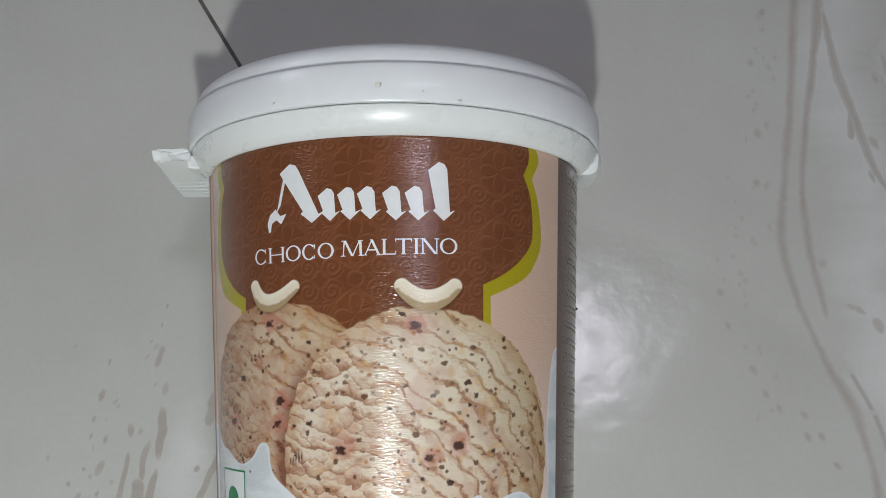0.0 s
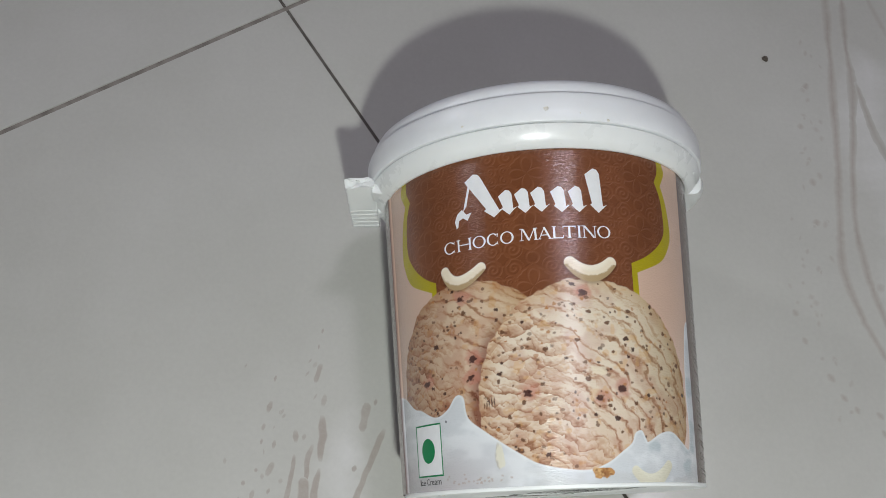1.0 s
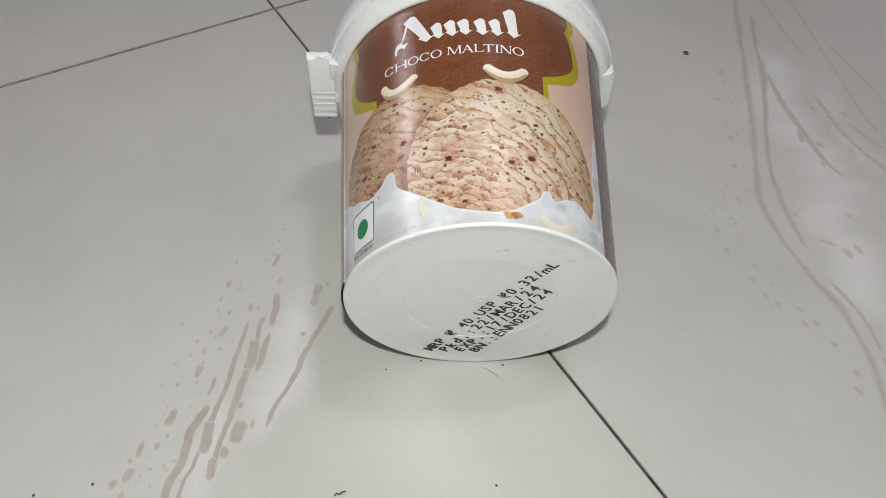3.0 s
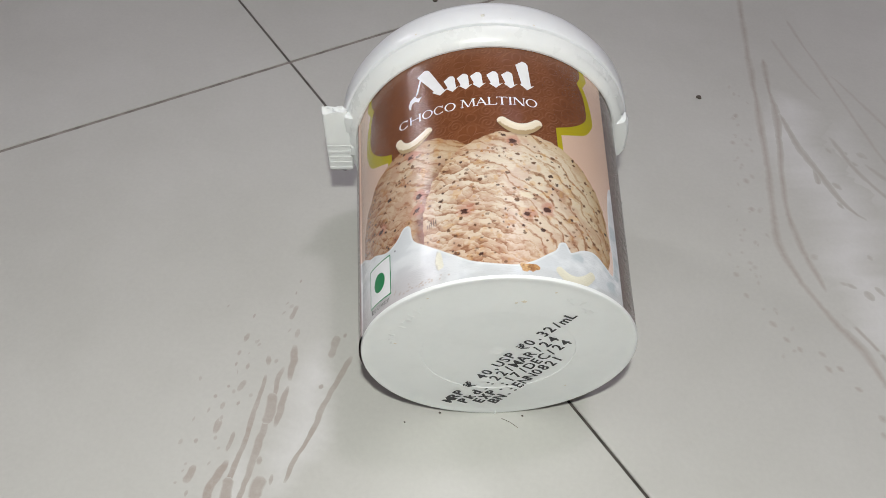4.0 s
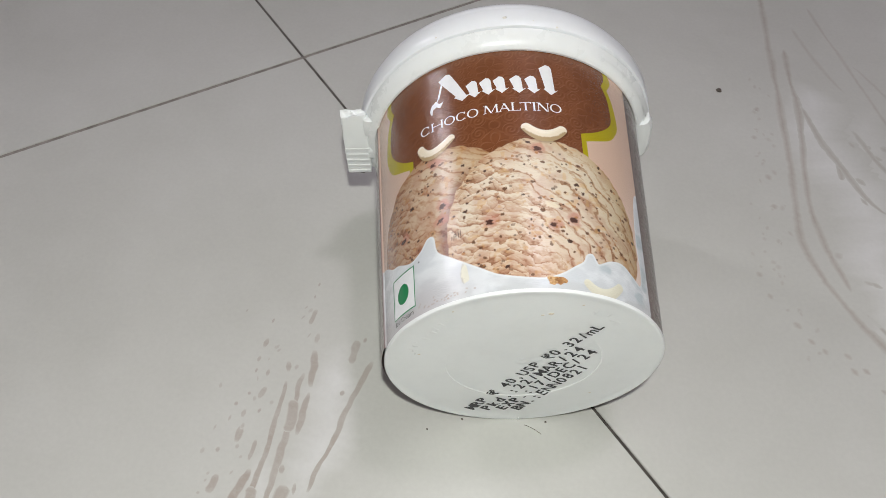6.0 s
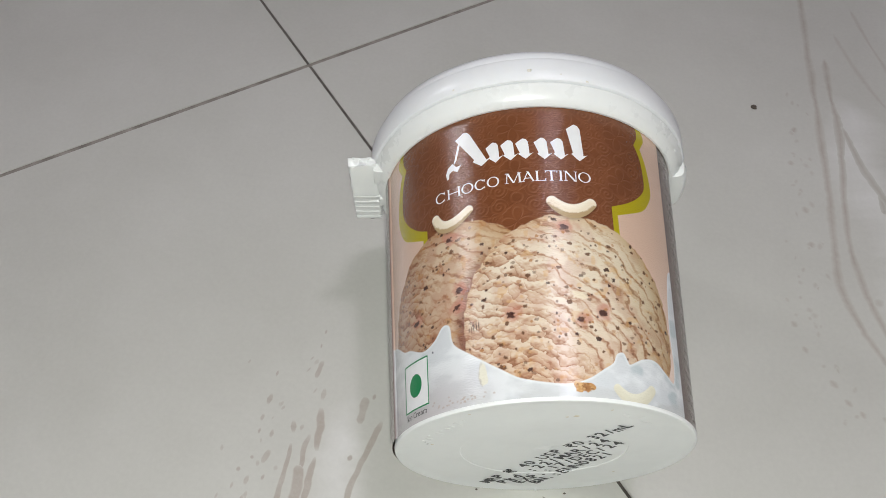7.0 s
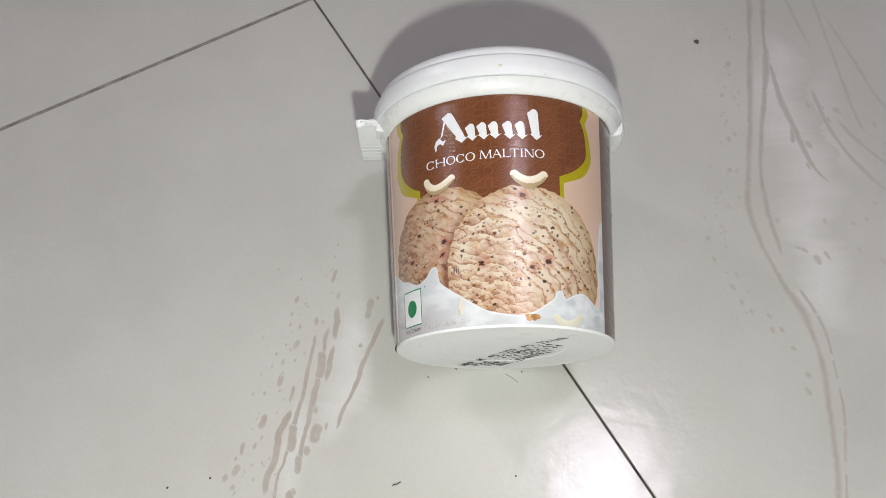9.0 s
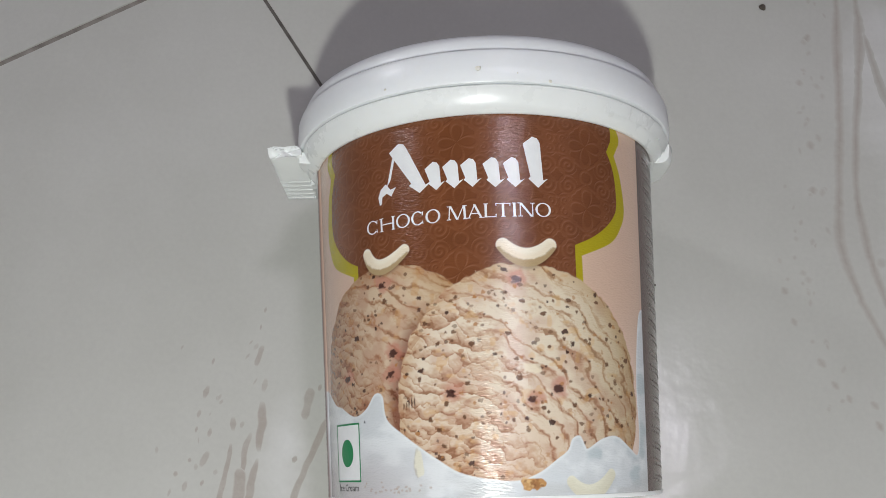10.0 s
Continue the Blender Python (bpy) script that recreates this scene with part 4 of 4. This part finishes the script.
def capital(ch, w):
    """A roman capital in millimetres: fine and heavy stems with slab serifs."""
    bm = bmesh.new()
    if ch == "O":
        ring_arc(bm, w, 0, 360, BOLD, FINE, 0)
    elif ch == "C":
        ring_arc(bm, w, 42, 318, BOLD, FINE, 0)
        bar(bm, w * 0.87, CAP * 0.68, w * 0.90, CAP * 0.97, 0.15, 0.006)
        bar(bm, w * 0.90, CAP * 0.05, w * 0.87, CAP * 0.28, 0.12, 0.006)
    elif ch in "HN":
        stem = BOLD if ch == "H" else FINE
        bar(bm, 0.30, 0, 0.30, CAP, stem)
        bar(bm, w - 0.30, 0, w - 0.30, CAP, stem)
        if ch == "H":
            polygon(bm, [(0.3, CAP * 0.47), (w - 0.3, CAP * 0.47), (w - 0.3, CAP * 0.55), (0.3, CAP * 0.55)])
        else:
            bar(bm, w - 0.42, 0, 0.34, CAP, 0.40, 0.003)
        for x, top in ((0.30, 0), (0.24, 1), (w - 0.30, 1)) + (((w - 0.30, 0), (0.36, 1)) if ch == "H" else ()):
            serif(bm, x, top, 0.32)
    elif ch == "M":
        bar(bm, 0.26, 0, 0.42, CAP, FINE)
        bar(bm, w - 0.36, 0, w - 0.46, CAP, BOLD)
        bar(bm, w * 0.50, 0, 0.48, CAP, BOLD, 0.003)
        bar(bm, w * 0.50, 0, w - 0.52, CAP, FINE, 0.004)
        for x, top in ((0.26, 0), (0.34, 1), (w - 0.36, 0), (w - 0.40, 1)):
            serif(bm, x, top, 0.32)
    elif ch == "A":
        bar(bm, 0.24, 0, w * 0.50, CAP, FINE)
        bar(bm, w - 0.30, 0, w * 0.46, CAP, BOLD, 0.003)
        polygon(bm, [(w * 0.26, CAP * 0.30), (w * 0.74, CAP * 0.30), (w * 0.72, CAP * 0.38), (w * 0.29, CAP * 0.38)])
        serif(bm, 0.24, 0, 0.28)
        serif(bm, w - 0.30, 0, 0.32)
    else:
        x = {"L": 0.34, "T": w / 2, "I": w / 2}[ch]
        bar(bm, x, 0, x, CAP, BOLD)
        serif(bm, x, 0, 0.32)
        if ch == "T":
            polygon(bm, [(0, CAP - 0.15), (w, CAP - 0.15), (w, CAP), (0, CAP)])
            bar(bm, 0.10, CAP - 0.42, 0.06, CAP, 0.12, 0.006)
            bar(bm, w - 0.10, CAP - 0.42, w - 0.06, CAP, 0.12, 0.006)
        else:
            serif(bm, x, 1, 0.32)
        if ch == "L":
            polygon(bm, [(x, 0.004), (w, 0.004), (w, 0.15), (x, 0.15)])
            bar(bm, w - 0.08, 0, w - 0.02, 0.50, 0.13, 0.006)
    return bm


def word(letters, low, rise):
    """Capitals set one by one between given degrees along a slightly rising line."""
    for ch, x0, x1 in letters:
        base = low + rise * (x0 + 13) / 30
        g = capital(ch, (x1 - x0) * DEG)
        for v in g.verts:
            v.co = (x0 + v.co.x / DEG, base + v.co.y, v.co.z)
        part("printed_letter", wrap(g, 0.025), mat_white, label, "", False)


word((("C", -42.4, -37.6), ("H", -37.0, -31.4), ("O", -31.0, -26.2), ("C", -25.8, -21.6), ("O", -21.2, -16.6)), 38.8, 0.10)
word((("M", -14.6, -8.6), ("A", -8.8, -4.0), ("L", -4.0, -0.3), ("T", -0.5, 3.9), ("I", 4.1, 5.9), ("N", 6.1, 11.0), ("O", 11.2, 16.0)), 38.95, 0.25)

# vegetarian mark: white square, thin green frame, green dot
square = bmesh.new()
polygon(square, [(-65.0, 2.75), (-49.6, 2.75), (-49.6, 11.2), (-65.0, 11.2)])
part("mark_square", wrap(square, 0.020), mat_white, label, "white square of the green dot mark", False)
frame_bm = bmesh.new()
outer = [frame_bm.verts.new((x, y, 0)) for x, y in ((-65.0, 2.75), (-49.6, 2.75), (-49.6, 11.2), (-65.0, 11.2))]
inner = [frame_bm.verts.new((x, y, 0)) for x, y in ((-64.5, 3.0), (-50.1, 3.0), (-50.1, 10.95), (-64.5, 10.95))]
for i in range(4):
    frame_bm.faces.new((outer[i], outer[(i + 1) % 4], inner[(i + 1) % 4], inner[i]))
part("mark_frame", wrap(frame_bm, 0.035), mat_green, label, "thin green frame", False)
dot = bmesh.new()
polygon(dot, [(-57.4 + 3.9 * math.cos(k * math.pi / 20), 6.9 + 2.0 * math.sin(k * math.pi / 20)) for k in range(40)])
part("mark_dot", wrap(dot, 0.035), mat_green, label, "green dot", False)
x = -64.0
for ch, advance in zip("Ice Cream", (0.7, 1.5, 1.6, 0.8, 1.9, 1.2, 1.6, 1.6, 2.4)):
    if ch != " ":
        tall = 1.0 if ch in "IC" else 0.68
        part("small_letter", wrap(fit_box(text_mesh(ch, 1), x, 1.45, x + advance * 0.86, 1.45 + tall), 0.030), mat_black, label, "", False)
    x += advance

# unreadable small print on the dark side panel, as plain bars in rows across the tub
bar_rng = random.Random(3)
bars = bmesh.new()
y = 2.0
while y < 54:
    for low in (0.0, 0.72):
        x = 59.0 + bar_rng.uniform(0, 0.9)
        last = bar_rng.choice((84, 84, 80, 74, 69))
        while x < last:
            run = bar_rng.uniform(0.9, 3.4)
            hgt = bar_rng.uniform(0.16, 0.32)
            lean = 0.045 * (x - 59.0)
            polygon(bars, [(x, y + low - lean), (x + run, y + low - lean - 0.045 * run), (x + run + 0.25, y + low - lean - 0.045 * run + hgt), (x + 0.25, y + low - lean + hgt)])
            x += run + bar_rng.uniform(0.35, 1.0)
    y += 2.35 + bar_rng.uniform(-0.1, 0.1)
tagged(part("small_print", wrap(bars, 0.030), mat_grey, label, "pale rows of unreadable small print", False), kind="stuff")

# ---- stamped lines on the base ----
P0, DIRN = Vector((-9.9, -21.2)), Vector((23.2, 37.2)).normalized()
SIDE = Vector((DIRN.y, -DIRN.x))


def stamp(text, start, length, height, depth):
    cell = length / len(text)
    for k, ch in enumerate(text):
        if ch == " ":
            continue
        bm = text_mesh(ch, 1, 1.0, 0, 0.012 if k < 5 else 0.004)
        lo, hi = min(v.co.x for v in bm.verts), max(v.co.x for v in bm.verts)
        scale = height / 0.70
        squeeze = min(1.0, 0.92 * cell / ((hi - lo) * scale))
        first = len(bm.verts)
        me = bpy.data.meshes.new("pass")
        bm.to_mesh(me)
        bm.from_mesh(me)
        bpy.data.meshes.remove(me)
        bm.verts.ensure_lookup_table()
        slip = 0.16 * noise.noise((k * 1.7, depth, 2))
        for i, v in enumerate(bm.verts):
            over = 1 if i >= first else 0
            q = Vector(start) + DIRN * (cell * (k + 0.5) + (v.co.x - (lo + hi) / 2) * scale * squeeze + (0.26 if k < 4 else 0.14) * over)
            q += SIDE * (height - v.co.y * scale + slip + 0.08 * over)
            v.co = (q.x / 1000, (hollow(q.length) - 0.05 - 0.02 * over) / 1000, q.y / 1000)
        part("stamped_letter", bm, mat_ink, body, "", False)


def line_at(offset, along):
    q = P0 + SIDE * offset + DIRN * along
    return (q.x, q.y)


stamp("MRP \u20b9 40,USP \u20b90.32/mL", line_at(-1.0, 0.0), 42.2, 2.3, 1)
stamp("Pkd.:22/MAR/24", line_at(1.9, 1.2), 32.5, 2.3, 2)
stamp("EXP.:17/DEC/24", line_at(4.7, 3.0), 31.0, 2.3, 3)
stamp("BN.:ENN0821", line_at(7.5, 4.6), 23.5, 2.3, 4)


# raised moulder's marks on the outer ring of the base, unreadable, and the nub of the mould's seam
mark_rng = random.Random(9)
for first, last, radius in ((-78, -40, 21.8), (30, 48, 21.9)):
    deg = first
    while deg < last:
        wide, tall = mark_rng.uniform(0.5, 1.3), mark_rng.uniform(1.2, 1.7)
        mark = block((wide, 0.16, mark_rng.choice((0.3, 0.3, tall))), (0, hollow(radius) + 0.02, radius + mark_rng.choice((-0.6, 0, 0.6))), 0.06)
        mark.transform(Matrix.Rotation(radians(deg), 4, "Y"))
        part("embossed_mark", mark, mat_body, body)
        if mark_rng.random() < 0.7:
            stem = block((0.28, 0.16, tall), (0, hollow(radius) + 0.02, radius), 0.06)
            stem.transform(Matrix.Rotation(radians(deg + 0.8), 4, "Y"))
            part("embossed_mark", stem, mat_body, body)
        deg += mark_rng.uniform(3.0, 5.0)
part("mould_nub", block((0.5, 0.9, 0.9), (1.2, 0.05, -26.1), 0.2), mat_body, body)


# ---- stains, crumbs and fibres ----
def crumb(name, place, size, mat, parent=None, label="", seed=0, flat=0.5):
    bm = bmesh.new()
    bmesh.ops.create_icosphere(bm, subdivisions=2, radius=1)
    for v in bm.verts:
        k = 1 + 0.45 * noise.noise(v.co * 1.4 + Vector((seed * 3.1, 0, 0)))
        v.co = Vector((v.co.x * k, v.co.y * k * 0.8, v.co.z * k * flat)) * size / 1000
    ob = mesh_object(name, bm, mat, parent, label)
    ob.matrix_local = place
    return ob


for k, (x, y, sz) in enumerate(((61.6, 74.8, 0.92), (-27.7, 111.2, 0.9), (-54.8, -90.3, 0.35), (23.3, -75.1, 0.3), (-4.2, -53.3, 0.24), (2.3, -85.4, 0.25), (-64.9, -94.7, 0.35), (126.3, -0.1, 0.45), (129.6, -4.5, 0.4), (2.9, -49.6, 0.26), (20.8, -47.0, 0.26))):
    tagged(crumb("dirt_speck", pose(x / 1000, y / 1000, sz * 0.25 / 1000, 0, 0, 37 * k), sz, mat_dirt, seed=k), "small dark crumb of dirt on the pale tiles", "dirt speck", group="crumbs on the floor")


def strand(points, radius, label):
    cu = bpy.data.curves.new("strand", "CURVE")
    cu.dimensions, cu.bevel_depth, cu.bevel_resolution = "3D", radius / 1000, 2
    sp = cu.splines.new("NURBS")
    sp.points.add(len(points) - 1)
    for p, q in zip(sp.points, points):
        p.co = (*[c / 1000 for c in q], 1)
    sp.use_endpoint_u, sp.order_u = True, 3
    tmp = new("strand", cu)
    me = bpy.data.meshes.new_from_object(tmp.evaluated_get(bpy.context.evaluated_depsgraph_get()))
    bpy.data.objects.remove(tmp)
    me.materials.clear()
    me.materials.append(mat_dirt)
    return tagged(new("fibre", me), label, "fibre")


strand([(-7.9, -83.6, 0.15), (-7.6, -82.9, 0.3), (-6.9, -83.2, 0.35), (-6.6, -82.5, 0.3), (-5.9, -82.2, 0.15)], 0.16, "short curled dark fibre lying on the tile")
strand([(16.4, -48.6, 0.15), (18.2, -49.0, 0.4), (20.2, -50.2, 0.15)], 0.06, "thin brown fibre beside the tub's base")

for k, (x, y, sx) in enumerate(((3.2, 18.6, 0.5), (1.8, 18.2, 0.3), (22.0, 14.0, 0.35), (-14.0, 19.8, 0.3), (8.5, 21.5, 0.25), (-20, 4, 0.3), (15, -14, 0.25))):
    crumb("cream_stain", pose(x / 1000, (hollow(math.hypot(x, y)) - 0.02) / 1000, y / 1000, 90, 0, 0) @ Matrix.Rotation(radians(12), 4, "Z"), sx, mat_stain, body, seed=20 + k, flat=0.12)
for k, (t, s, sz) in enumerate(((-4, 60.3, 0.50), (-29, 59.0, 0.24), (14.5, 58.4, 0.3), (6, 59.4, 0.15))):
    r = 32.87
    crumb("cream_stain", pose(r * math.sin(radians(t)) / 1000, s / 1000, r * math.cos(radians(t)) / 1000, 0, t, 0), sz, mat_smear, lid, seed=40 + k, flat=0.10)

crumb("stuck_crumb", pose(-0.0331, 0.0552, -0.0087, 0, 20, 0), 0.75, mat_dirt, tab, "brown crumb stuck below the tab", seed=61, flat=0.7)
crumb("stuck_crumb", pose(*on_label(80, 33.5), 0, 80, 0), 0.35, mat_dirt, label, "tiny dark crumb stuck to the label", seed=62, flat=0.8)

# ---- the floor tiles ----
TH_TILE = 0.008


def tile_corner(a, b):
    return CROSS + ALONG * a + ACROSS * b


for i in range(-6, 6):
    for j in range(-6, 6):
        middle = tile_corner((i + 0.5) * EDGE, (j + 0.5) * EDGE)
        if max(abs(middle.x), abs(middle.y)) > 2.42:
            continue
        bm = bmesh.new()
        a0, a1, b0, b1 = i * EDGE + GAP / 2, (i + 1) * EDGE - GAP / 2, j * EDGE + WIDE_GAP / 2, (j + 1) * EDGE - WIDE_GAP / 2
        quad = [tile_corner(a0, b0), tile_corner(a1, b0), tile_corner(a1, b1), tile_corner(a0, b1)]
        top = [bm.verts.new((q.x, q.y, 0)) for q in quad]
        low = [bm.verts.new((q.x, q.y, -TH_TILE)) for q in quad]
        bm.faces.new(top)
        bm.faces.new(low[::-1])
        for k in range(4):
            bm.faces.new((top[k], low[k], low[(k + 1) % 4], top[(k + 1) % 4]))
        bmesh.ops.recalc_face_normals(bm, faces=bm.faces)
        bmesh.ops.bevel(bm, geom=[e for e in bm.edges if all(v.co.z > -0.001 for v in e.verts)], offset=0.00012, segments=2, affect="EDGES")
        part("tile", bm, mat_tile, floor_ob, smooth=False)

def joint_filling(ends, height, mat):
    bm = bmesh.new()
    low = [bm.verts.new((q.x, q.y, -0.002)) for q in ends]
    top = [bm.verts.new((q.x, q.y, height)) for q in ends]
    bm.faces.new(top)
    for k in range(4):
        bm.faces.new((top[k], low[k], low[(k + 1) % 4], top[(k + 1) % 4]))
    bmesh.ops.recalc_face_normals(bm, faces=bm.faces)
    part("joint_filling", bm, mat, floor_ob, smooth=False)


# the paler filling of the joints that run one way, and the far stretch of the one that passes under the tub, paled for
# torch light and blur
for j in range(-5, 6):
    if max(abs(tile_corner(0, j * EDGE).x), abs(tile_corner(0, j * EDGE).y)) > 1.9:
        continue
    joint_filling([tile_corner(a, j * EDGE + side * WIDE_GAP / 2) for a, side in ((-3.0, -1), (3.0, -1), (3.0, 1), (-3.0, 1))], -0.0003, mat_grout_pale)
joint_filling([tile_corner(side * GAP / 2, b) for side, b in ((-1, -3.0), (1, -3.0), (1, 0.11), (-1, 0.11))], -0.00034, mat_grout_far)
